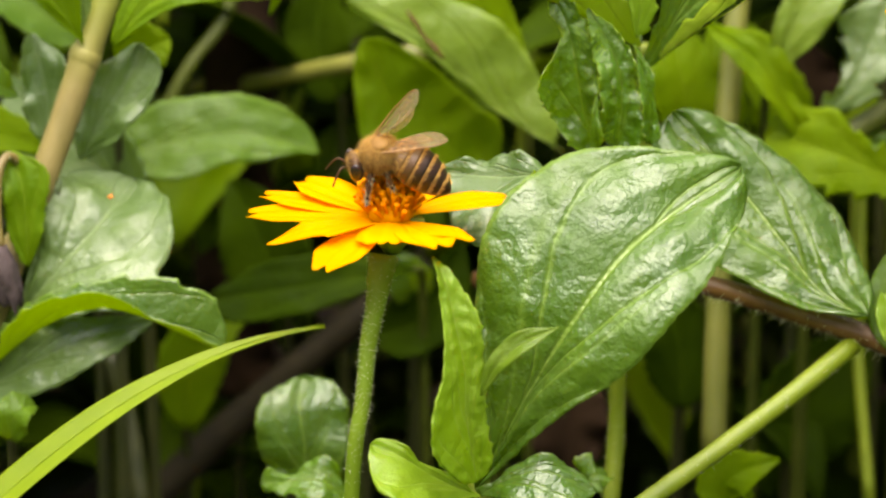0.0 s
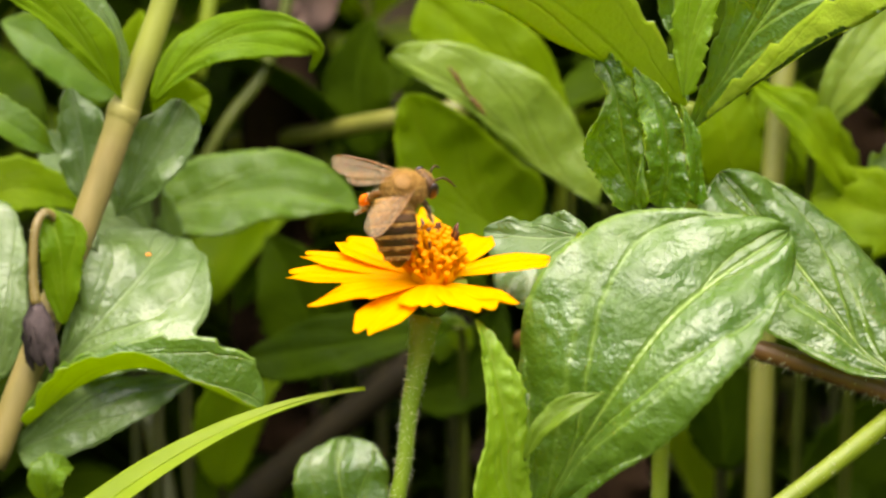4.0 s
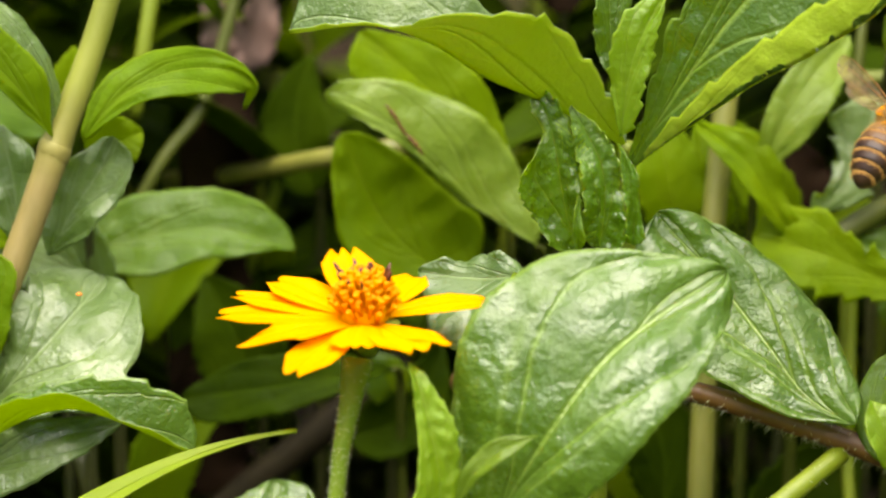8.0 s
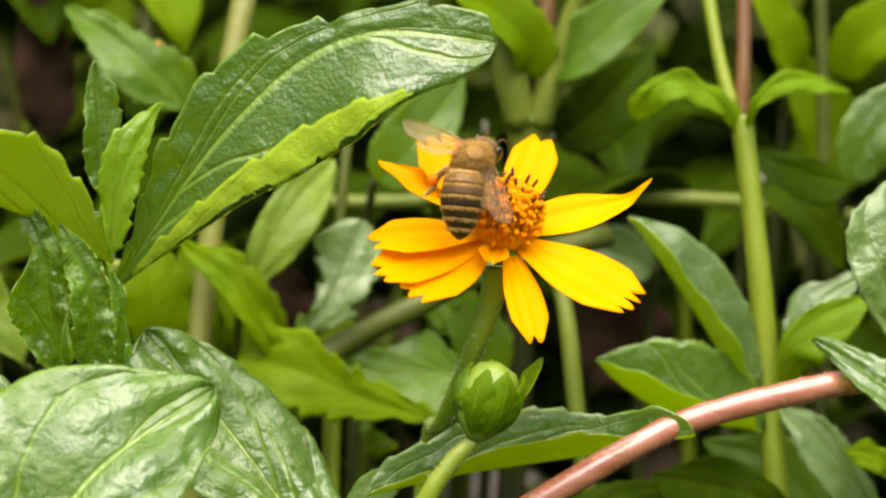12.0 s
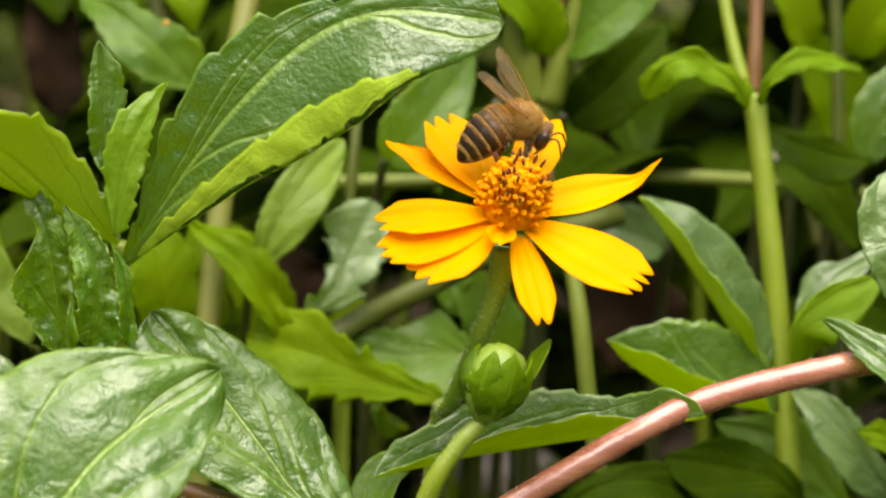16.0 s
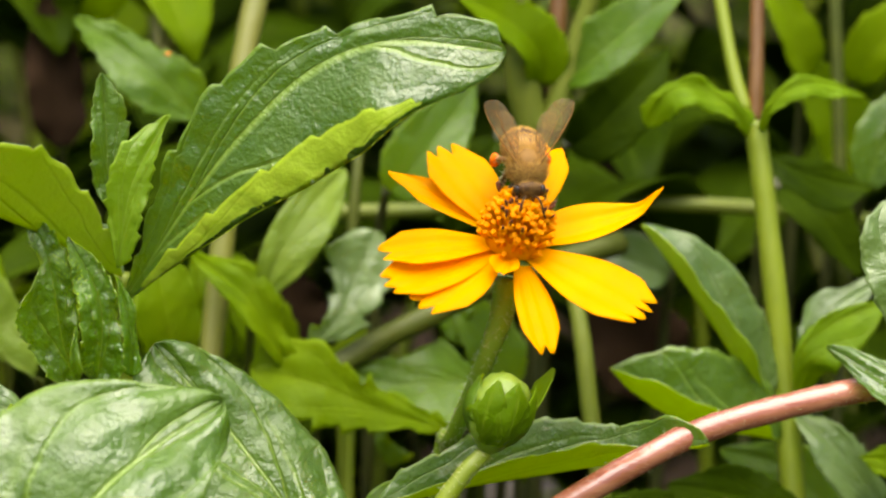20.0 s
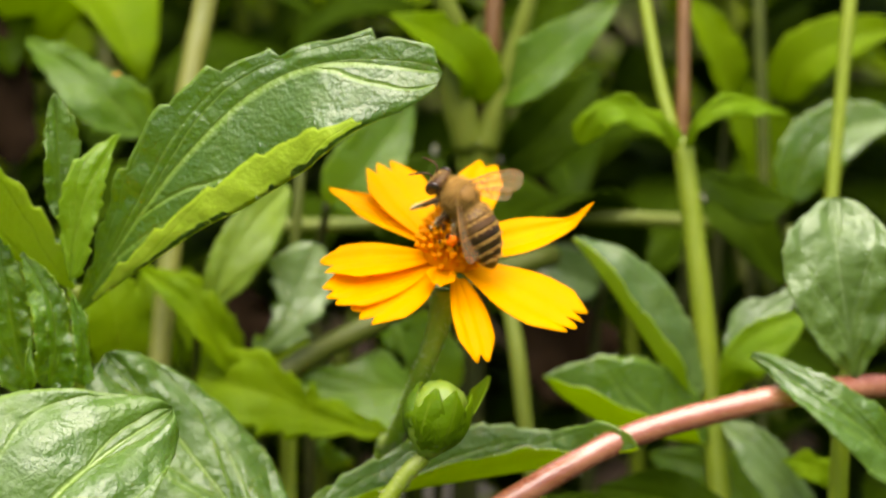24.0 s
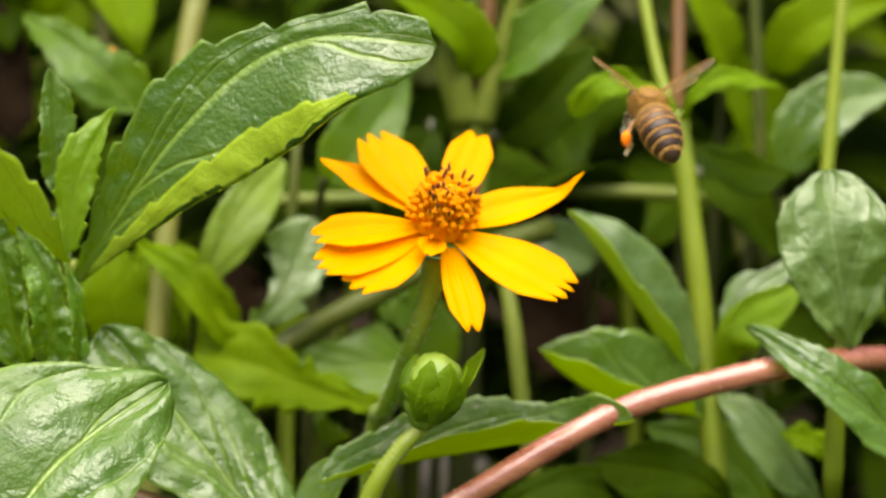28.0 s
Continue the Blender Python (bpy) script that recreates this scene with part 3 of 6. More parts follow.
blade(GLOSSY, front, [(10.9, -27.0, 68.3), (14.6, -29.0, 70.9), (18.2, -30.0, 71.8), (23.5, -29.0, 69.1)], (0.6, 1.4, 1.6, 1.6, 1.2), (1.0, 3.0, 3.8, 3.3, 2.0), (0.1, -0.6, 0.8), fold=(14, -10), ser=0.3, wav=0.5)
blade(CRINKLE, front, [(24.9, 6.0, 99.5), (23.5, 5.5, 104.1), (22.5, 5.0, 110.0), (21.5, 6.0, 114.0), (20.0, 7.5, 116.8)], (3.2, 4.9, 5.8, 1.6, 1.5), (1.7, 2.5, 2.5, 2.4, 1.9), (-0.15, -0.95, 0.3), "crinkled young leaf with curled edges", fold=(-15, 35), curl=(95, -10), ser=0.7, teeth=10, wav=0.8, quilt=0.55, veins=14, slant=0.55, lumps=0.42, lump_size=0.42, nu=80, nv=18)
blade(CRINKLE, front, [(27.2, 3.0, 100.2), (27.7, 2.7, 104.8), (27.4, 3.0, 109.2), (25.8, 4.0, 112.8), (23.9, 5.0, 115.8)], (2.7, 3.6, 4.0, 3.1, 1.6), (2.9, 2.3, 2.0, 1.7, 0.8), (0.15, -0.95, 0.3), "crinkled young leaf with curled edges", fold=(38, -5), curl=(0, 70), ser=0.6, teeth=10, wav=0.7, quilt=0.5, veins=14, slant=0.55, lumps=0.4, lump_size=0.42, nu=76, nv=16)
blade(CRINKLE, front, [(30.8, 3.0, 100.6), (31.0, 3.0, 104.1), (30.3, 3.4, 108.5), (29.1, 4.2, 111.8)], (1.5, 2.0, 1.8, 1.3, 0.4), (1.1, 0.8, 0.7, 0.8, 0.5), (0.3, -0.9, 0.2), "narrow crinkled young leaf with a greyish rough edge", fold=(35, 35), ser=0.6, teeth=20, wav=0.4, lumps=0.4)
blade(CRINKLE, front, [(24.9, 1.0, 99.8), (24.5, 0.0, 103.5), (24.7, 1.0, 106.5)], (0.2, 0.7, 0.6, 0.4, 0.2), (0.3, 1.0, 0.8, 0.5, 0.3), (0.0, -0.95, 0.2), fold=(35, 35), ser=0, nu=14, nv=4)
blade(PALE, front, [(18.1, -5.0, 99.0), (14.5, -2.0, 97.9), (10.3, 0.0, 97.7), (7.2, 1.0, 97.8)], (8.7, 9.9, 10.1, 8.2, 3.1), (2.1, 2.5, 2.7, 1.9, 1.2), (-0.2, -0.7, 0.7), fold=(12, 12), ser=0.4, teeth=8, wav=0.8)
tube("stem", [(11.2, -19.6, 57.7), (10.9, -18.4, 66.6), (11.2, -16.0, 76.3), (12.6, -11.9, 84.3), (21.2, -1.1, 90.6), (25.3, 5.1, 99.0)], [1.5, 1.4, 1.2, 1.0, 0.8, 0.7], STEM, front)

# ---- upper shoot ----
upper = thing("leafy_shoot", "upright green shoot with folded serrated leaves", "plant", "shoots", at=(31.7, 10.9, 80.8))
tube("stem", [(31.7, 10.9, 80.8), (31.2, 11.4, 99.2), (30.7, 10.0, 106.1), (30.3, 9.1, 110.8)], [1.4, 1.2, 1.0, 0.9], STEM, upper)
blade(PALE, upper, [(30.3, 9.0, 110.3), (21.5, 7.0, 115.6), (14.6, 5.0, 118.9), (8.3, 4.5, 122.9), (1.5, 6.0, 124.6), (-7.1, 10.0, 122.9)], (3.8, 8.9, 10.4, 0.3, 0.3), (4.2, 7.7, 6.6, 7.0, 6.6), ((0.0, -0.35, 1.0), (0.0, -0.35, 1.0), (0.05, -0.5, 0.9)), "folded leaf with bright underside and pale upper side", fold=(72, 42), curl=(10, 0), ser=1.1, teeth=9, nu=72, nv=12, lumps=0.3)
blade(GLOSSY, upper, [(30.6, 8.7, 108.1), (37.0, 3.0, 120.3), (42.7, 0.0, 128.8), (50.1, -2.0, 136.3), (58.3, -5.0, 139.8), (70.3, -7.4, 139.1)], (1.7, 4.4, 5.6, 2.7, 3.3), (2.2, 6.3, 10.3, 11.2, 6.1), (-0.25, -0.9, 0.42), "long serrated leaf with a turned-back bright margin", fold=(6, 6), curl=(10, -8), turn=(1.2, 3.1, 4.6, 3.9, 0.0), ser=1.5, teeth=9, quilt=0.2, lumps=0.35, nu=90, nv=14)
blade(GLOSSY, upper, [(28.4, 7.4, 118.7), (28.3, 8.0, 123.4), (28.0, 8.3, 128.5), (27.4, 8.6, 133.7)], (1.3, 2.2, 2.4, 1.9, 0.9), (1.1, 1.6, 2.6, 2.3, 1.1), (0.2, -0.9, 0.35), fold=(25, 20), ser=0.6, teeth=8, wav=0.5, lumps=0.4, nu=40)
blade(BRIGHT, upper, [(29.5, 5.5, 112.3), (30.1, 4.8, 118.3), (31.4, 4.6, 123.4), (35.0, 5.5, 129.6)], (0.6, 1.8, 2.7, 2.7, 1.2), (1.5, 2.0, 2.2, 1.5, 0.3), (-0.1, -0.95, 0.3), fold=(12, 18), ser=0.7, teeth=8, wav=0.4, nu=44)


# ---- flowers ----
def petal_data(length, width, lift, droop, cup, lobes=3, seed=0, depth=0.11):
    hook = lobes < 1
    rng = np.random.RandomState(seed + 5)
    nu, nv = 18, 11
    vs = np.linspace(-1, 1, 2 * nv + 1)
    verts, faces = [], []
    under = []
    amp = rng.uniform(0.6, 1.3, max(lobes, 1))
    for u in np.linspace(0, 1, nu):
        w = 0.56 * width * (0.3 + 0.7 * math.sin(math.pi / 2 * min(u / 0.62, 1.0)) ** 1.5)
        if u > 0.8:
            w *= 1 - 0.9 * ((u - 0.8) / 0.2) ** 2 * 0.35
        if lobes < 1:
            w *= 1.3 - 1.16 * u ** 0.7
        for v in vs:
            k = min(int((v + 1) / 2 * lobes), max(lobes, 1) - 1)
            f = ((v + 1) / 2 * max(lobes, 1)) - k
            tip = 1 - (depth if lobes > 1 else 0.05 if hook else 0.42) * amp[k] * (abs(2 * f - 1) ** 1.6) - 0.05 * v * v
            x = length * (u if u < 0.6 else 0.6 + (u - 0.6) / 0.4 * (tip - 0.6))
            xx = x / length
            z = lift * xx * length + droop * length * xx * xx + cup * w * v * v + 0.09 * math.cos(v * math.pi * 3) * min(1, 3 * xx)
            if hook and xx > 0.86:
                z += (xx - 0.86) * length * 1.1
            verts.append((x, v * w, z))
            under.append((x, v * w, z - 0.06))
    m = 2 * nv + 1
    off = len(verts)
    for i in range(nu - 1):
        for j in range(m - 1):
            a = i * m + j
            faces.append((a, a + m, a + m + 1, a + 1))
            faces.append((off + a, off + a + 1, off + a + m + 1, off + a + m))
        a = i * m
        faces.append((a, off + a, off + a + m, a + m))
        a += m - 1
        faces.append((a, a + m, off + a + m, off + a))
    for j in range(m - 1):
        a = (nu - 1) * m + j
        faces.append((a, off + a, off + a + 1, a + 1))
        faces.append((j, j + 1, off + j + 1, off + j))
    return verts + under, faces


def lathe(profile, sides=16, lobes=0, amp=0.0):
    """A turned form; profile: (radius, height) from below upward."""
    verts, faces = [], []
    for r, z in profile:
        for k in range(sides):
            a = 2 * math.pi * k / sides
            q = r * (1 + amp * math.cos(lobes * a))
            verts.append((q * math.cos(a), q * math.sin(a), z))
    for i in range(len(profile) - 1):
        for k in range(sides):
            a, b = i * sides + k, i * sides + (k + 1) % sides
            faces.append((a, b, b + sides, a + sides))
    faces.append(tuple(range(sides))[::-1])
    faces.append(tuple(range((len(profile) - 1) * sides, len(profile) * sides)))
    return verts, faces


def flower(at, tilt, petals, stalk, dome, label, seed):
    fl = thing("flower", label, "flower", "flowers", at=at)
    fl.rotation_euler = [radians(a) for a in tilt]
    for k, (az, ln, wd, lift, droop, cup, lobes) in enumerate(petals):
        v, f = petal_data(ln - 0.5, wd, lift, droop, cup, lobes, seed + k)
        p = mesh_object("petal", v, f, PETAL, fl, split=len(v) // 2)
        p.matrix_local = pose(0, 0, -0.0002 * (k % 3), 0, 0, az) @ Matrix.Translation((1.5 * MM, 0, 0))
    rad, hgt = dome
    prof = [(rad * 0.8, -0.3)] + [(rad * math.cos(a), hgt * math.sin(a) * 0.72) for a in np.linspace(0.05, 1.5, 9)]
    v, f = lathe(prof, 20)
    mesh_object("disc", v, f, FLORET, fl)
    v, f = lathe([(0.2, 0), (0.22, 0.8), (0.24, 1.15), (0.31, 1.45), (0.22, 1.5), (0.06, 1.2)], 10, 5, 0.32)
    rng = random.Random(seed)
    first = a_first = None
    va, fa = lathe([(0.12, 0), (0.19, 0.2), (0.2, 0.55), (0.13, 0.85), (0.04, 0.95)], 7)
    count = 210
    for k in range(count):
        q = math.sqrt((k + 0.5) / count)
        a = k * 2.39996
        el = math.acos(min(1, q))
        pos = Vector((rad * math.cos(el) * math.cos(a), rad * math.cos(el) * math.sin(a), hgt * 0.72 * math.sin(el)))
        nrm = Vector((math.cos(a) * q * 0.55, math.sin(a) * q * 0.55, 1.1 - 0.4 * q)).normalized()
        nrm = (nrm + Vector((rng.uniform(-.3, .3), rng.uniform(-.3, .3), 0))).normalized()
        m = Matrix.Translation(pos * MM * 0.93) @ nrm.to_track_quat("Z", "Y").to_matrix().to_4x4() @ Matrix.Diagonal((1, 1, rng.uniform(0.9, 1.35) * (1.15 if q > 0.35 else 0.75), 1))
        if first is None:
            first = mesh_object("floret", v, f, FLORET, fl)
            ob = first
        else:
            ob = new("floret", first.data)
            ob.parent = fl
        ob.matrix_local = m
        if q < 0.86 and rng.random() < 0.17:
            if a_first is None:
                a_first = mesh_object("anther", va, fa, ANTHER, fl)
                an = a_first
            else:
                an = new("anther", a_first.data)
                an.parent = fl
            an.matrix_local = m @ Matrix.Translation((rng.uniform(-.2, .2) * MM, 0, rng.uniform(1.3, 1.55) * MM))
    v, f = lathe([(0.9, -4.2), (1.2, -3.6), (2.4, -2.4), (3.3, -1.1), (3.4, -0.35), (1.0, -0.15)], 18, 6, 0.08)
    mesh_object("calyx", v, f, CALYX, fl)
    inv = (Matrix.Translation(fl.location) @ fl.rotation_euler.to_matrix().to_4x4()).inverted()
    st = tube("stalk", stalk[0], stalk[1], STALK, fl, "hairy green flower stalk", hairs=900, hair_len=0.4, seed=seed, bumps=0.02)
    st.matrix_parent_inverse = inv
    return fl


flower((1.4, -15.1, 96.6), (5, -2, 0), [
    (102, 10.8, 5.2, 0.46, -0.05, 0.1, 3), (137, 12.9, 5.4, 0.22, -0.08, 0.1, 2), (155, 15.0, 4.0, 0.14, -0.05, 0.1, 2), (172, 15.3, 5.6, 0.06, -0.05, 0.1, 2),
    (212, 15.0, 5.4, 0.15, -0.12, 0.1, 1), (238, 13.9, 5.2, 0.03, -0.12, 0.1, 2), (263, 9.0, 5.4, 0.23, -0.2, -0.12, 3), (295, 12.0, 5.6, 0.14, -0.1, 0.1, 2),
    (310, 13.0, 3.2, 0.13, -0.05, 0.1, 1), (20, 13.2, 5.2, 0.1, -0.1, 0.1, 2), (63, 11.4, 5.0, 0.21, -0.1, 0.1, 2)],
    ([(0.5, -15.1, 92.3), (-0.4, -16.5, 86.7), (-1.2, -17.5, 82.6), (-1.8, -19.0, 76.8), (-3.0, -19.1, 67.9), (-4.7, -14.6, 36.3)], [1.7, 1.1, 0.95, 0.9, 0.9, 0.95]), (2.6, 6.2),
    "yellow daisy-like flower seen from its side on a hairy stalk", 20)
fb = flower((72.4, -3.7, 117.3), (31, 3, 0), [
    (139, 16.5, 4.2, 0.0, -0.05, 0.25, 1), (119, 14.9, 6.6, 0.18, -0.08, 0.1, 3), (69, 13.7, 4.8, 0.33, -0.1, 0.1, 2), (18, 16.4, 8.6, 0.04, 0.1, 0.3, 0),
    (321, 17.0, 7.6, 0.13, -0.08, 0.05, 4), (282, 13.7, 3.9, -0.06, -0.15, 0.1, 2), (252, 7.0, 3.0, 0.12, 0.22, 0.5, 2), (224, 14.5, 6.4, 0.06, -0.1, 0.1, 3),
    (209, 16.0, 5.8, 0.08, -0.06, 0.1, 3), (196, 15.0, 4.8, 0.17, -0.1, 0.2, 2)],
    ([(72.0, -3.7, 113.2), (71.1, -3.9, 108.3), (69.2, -3.2, 102.3), (67.4, 4.0, 93.3), (66.9, 10.0, 88.1), (65.4, 14.0, 48.9)], [1.7, 1.2, 1.0, 1.0, 1.0, 1.05]), (3.3, 7.6),
    "yellow daisy-like flower turned to the light, one petal curled small", 50)

# ---- grass blade ----
gb = thing("grass_blade", "bright yellow-green grass blade", "grass", at=(-46.5, -13.2, 58.6))
leaf(GRASS, gb, (-47.8, -13.2, 58.6), (-26.4, -9.1, 75.1), (-6.1, -6.4, 81.7), 4.3, (-0.2, -0.6, 0.8), "", name="blade", left=(9, 8, 0, .6), right=(9, 8, 0, .6), peak=0.16, ser=0, wav=0.05, quilt=0, blunt=1.15)


def rib(b, c, t, r, parent):
    """A fine raised midrib along a blade from b over c to t."""
    b, c, t = (np.asarray(p, float) for p in (b, c, t))
    m = 2 * c - 0.5 * (b + t)
    pts = [(1 - u) ** 2 * b + 2 * u * (1 - u) * m + u * u * t + unit((-0.2, -0.6, 0.8)) * 0.04 for u in (0.02, 0.25, 0.5, 0.75, 0.93)]
    return tube("midrib", pts, [r, r, r * 0.8, r * 0.6, r * 0.3], GRASS, parent, "pale raised midrib", sides=8, bumps=0)


rib((-47.8, -13.2, 58.6), (-26.4, -9.1, 75.1), (-6.1, -6.4, 81.7), 0.09, gb)

# ---- left shoot ----
lefts = thing("leafy_shoot", "shoot with an olive stem and arching leaves at its node", "plant", "shoots", at=(-49.5, 11.6, 67.2))
tube("stem", [(-49.5, 11.6, 67.2), (-43.1, 15.7, 83.5), (-37.9, 19.0, 96.7), (-35.2, 20.8, 104.2), (-34.3, 21.5, 107.0), (-33.3, 22.1, 109.4), (-30.1, 24.3, 118.0), (-27.2, 26.6, 127.4)], [1.75, 1.75, 1.75, 1.8, 1.98, 1.72, 1.55, 1.5], STEM_LEFT, lefts, "tan stem turning yellow-green above its node", bumps=0.015, count=60)
tube("node", [(-34.6, 21.3, 106.0), (-34.4, 21.4, 106.4), (-34.3, 21.5, 107.0), (-34.1, 21.7, 107.5), (-33.9, 21.8, 108.0)], [1.85, 1.99, 2.06, 1.99, 1.82], STEM_LEFT, lefts, "swollen ring of the node", bumps=0.0, count=14)
blade(LIME, lefts, [(-34.4, 20.5, 108.5), (-36.9, 19.0, 113.1), (-41.2, 18.0, 118.1), (-45.5, 17.0, 121.6), (-51.1, 16.0, 124.3)], (0.6, 1.5, 1.7, 1.4, 0.8), (1.0, 3.3, 3.7, 3.4, 2.9), (0.2, -0.8, 0.6), "arching lime-green leaf lit from behind", fold=(-10, 20), ser=0.2, quilt=0.4)
blade(PALE, lefts, [(-34.2, 21.5, 108.5), (-35.2, 21.0, 115.3), (-39.4, 20.0, 121.3), (-45.0, 19.0, 124.8), (-51.2, 18.0, 126.9)], (0.6, 1.2, 1.3, 1.1, 1.0), (1.5, 1.5, 2.5, 2.8, 1.7), (0.2, -0.5, 0.85), "pale upper half of the arching leaf", fold=(5, 10), ser=0.2)
blade(LIME, lefts, [(-31.0, 20.7, 108.4), (-26.7, 20.7, 113.4), (-20.9, 20.8, 116.3), (-15.1, 21.0, 116.6), (-11.4, 22.0, 114.5), (-12.5, 22.5, 111.6)], (1.6, 3.2, 2.9, 1.9, 0.3), (1.1, 2.3, 3.3, 3.2, 1.1), (-0.1, -0.85, 0.5), "arching lime-green leaf with a curled tip", fold=(8, 10), curl=(-15, 0), ser=0.3, teeth=10, quilt=0.4, lumps=0.35)
blade(PALE, lefts, [(-39.5, 25.0, 94.8), (-39.2, 26.0, 100.6), (-40.2, 27.0, 105.7), (-40.9, 28.0, 108.5)], (1.0, 2.5, 2.7, 2.4, 1.4), (1.2, 2.9, 3.3, 3.7, 1.2), (-0.25, -0.6, 0.8), fold=(20, 20), ser=0.4, wav=0.8)
blade(PALE, lefts, [(-35.2, 24.0, 94.0), (-32.6, 24.0, 99.1), (-29.6, 24.5, 103.6), (-27.7, 25.5, 107.7)], (1.2, 2.8, 3.5, 3.2, 1.9), (1.3, 3.8, 4.4, 4.4, 3.3), (0.1, -0.6, 0.8), fold=(15, 12), ser=0.4, wav=0.5, quilt=0.6)
blade(PALE, lefts, [(-43.6, 15.4, 76.0), (-37.7, 14.2, 82.9), (-32.5, 17.0, 88.3), (-28.8, 24.0, 91.4)], (1.1, 3.4, 5.6, 6.6, 7.5), (2.8, 6.4, 11.9, 9.3, 4.9), (-0.2, -0.85, 0.5), "broad pale leaf with one orange speck", fold=(8, 10), ser=2.0, teeth=6, wav=0.6, quilt=0.5, lumps=0.4, nu=60, nv=14)
blade(PALE, lefts, [(-46.6, 13.5, 68.6), (-39.0, 11.0, 73.5), (-32.3, 11.0, 76.2), (-26.5, 14.0, 76.7)], (2.0, 3.7, 3.5, 2.3, 1.0), (4.3, 4.2, 4.3, 3.5, 1.4), (-0.1, -0.8, 0.55), ser=0.4, wav=0.4)
blade(GLOSSY, lefts, [(-45.4, 12.5, 71.9), (-40.6, 9.5, 76.5), (-35.9, 7.0, 79.6), (-31.4, 6.0, 80.7), (-26.9, 6.0, 79.5), (-22.5, 6.5, 77.4), (-18.0, 7.4, 75.0)], (1.9, 3.1, 2.7, 4.7, 4.9), (2.6, 4.1, 4.4, 1.5, 0.8), (0.05, -0.6, 0.8), "arching glossy leaf with a bright underside", fold=(40, 74), ser=1.0, teeth=8, nu=60, nv=10, wav=0.3, lumps=0.4)
blade(PALE, lefts, [(-49.0, 17.3, 75.9), (-48.6, 18.0, 83.8), (-49.8, 22.0, 90.8), (-50.7, 26.0, 95.9)], (3.5, 4.7, 4.6, 3.4, 1.6), (1.9, 2.9, 3.5, 3.8, 2.8), (0.2, -0.9, 0.4), fold=(12, 12))
blade(LIME, lefts, [(-40.9, 13.4, 83.7), (-41.1, 13.6, 88.9), (-41.5, 14.2, 93.4), (-43.1, 16.5, 96.8)], (1.1, 2.2, 2.3, 2.3, 1.8), (0.9, 2.0, 2.5, 3.4, 1.4), (0, -0.9, 0.4))

# ---- runners ----
run = thing("runner", "pink and brown creeping runner with fine hairs", "stem", at=(61.9, -1.4, 77.0))
tube("runner_stem", [(61.6, -1.4, 76.9), (69.8, -3.3, 81.6), (86.9, -2.8, 91.8), (96.0, 0.1, 95.3), (108.0, 2.8, 97.8), (116.6, 5.1, 98.8), (131.1, 13.0, 97.7), (157.7, 29.8, 90.4)], [1.5] * 8, STEM_PINK, run, "smooth pink stem", hairs=200, hair_len=0.5)
tube("runner_stem", [(61.9, -1.5, 76.7), (54.9, 0.1, 78.9), (46.6, 0.8, 81.6), (37.2, 3.4, 83.8), (24.8, 13.6, 83.2), (12.1, 26.7, 78.2)], [1.6, 1.35, 1.25, 1.2, 1.2, 1.2], STEM_BROWN, run, "brown hairy stem", hairs=500, hair_len=0.9, seed=3, hair_side=(0, 0, -1))
tube("side_stalk", [(54.4, -0.2, 77.6), (46.8, -5.5, 73.1), (38.8, -10.7, 68.7), (29.6, -16.0, 63.7), (20.6, -19.6, 57.7)], [1.2, 1.15, 1.1, 1.1, 1.1], STEM, run, hairs=200, hair_len=0.4)
blade(GLOSSY, run, [(58.7, -1.0, 86.5), (64.3, 0.0, 87.6), (70.2, 1.5, 88.5), (78.1, 2.5, 89.5), (85.9, 2.5, 90.8), (95.3, -3.5, 94.5)], (3.6, 5.2, 6.3, 4.6, 3.3), (0.5, 6.2, 7.9, 5.1, 0.4), ((0.05, -0.6, 0.8), (0.05, -0.6, 0.8)), "narrow glossy leaf curled at its tip", fold=(42, 72), ser=0.7, teeth=11, wav=0.5, lumps=0.4, nu=60, nv=10)

leaf(BRIGHT, run, (60.9, -4.6, 76.6), (58.7, -5.4, 81.4), (57.2, -3.6, 84.5), 5.5, (0.3, -0.9, 0.3), "pale sheathing leaf base at the node", ser=0)
leaf(GREEN, run, (59.9, -3.5, 76.9), (59.1, 1.4, 84.1), (64.7, 4.4, 88.0), 6, (-0.5, -0.8, 0.4), ser=0.02)
thin = thing("grass_blade", "thin pale curved grass blade over the runner", "grass", at=(86.6, -11.4, 74.2))
leaf(GRASS, thin, (86.6, -11.4, 74.2), (75.1, -10.6, 81.4), (65.1, -9.5, 85.7), 1.3, (0, -0.7, 0.7), name="blade", ser=0, wav=0.02, quilt=0, nv=3)
tube("midrib", [(86.5, -11.8, 74.4), (75.0, -11.1, 81.5), (67.5, -10.0, 85.0)], [0.14, 0.12, 0.06], GRASS, thin, sides=6)
rel(thin)

# ---- green bud ----
bud = thing("flower_bud", "closed green flower bud on a hairy stalk", "bud", at=(68.9, -12.2, 95.7))
tube("stalk", [(68.9, -12.2, 95.7), (66.4, -12.8, 93.3), (63.4, -13.0, 88.3), (59.7, -10.9, 76.2)], [0.9, 1.0, 1.1, 1.2], STEM, bud, hairs=200, hair_len=0.35)
v, f = lathe([(0.8, 0), (1.6, 0.7), (2.9, 2.4), (3.45, 4.6), (3.2, 6.8), (2.1, 8.4), (0.5, 9.1)], 18, 5, 0.07)
core = mesh_object("bud_core", v, f, CALYX, bud)
rel(bud)
core.matrix_local = pose(0, 0, 0, 4, 14, 0)
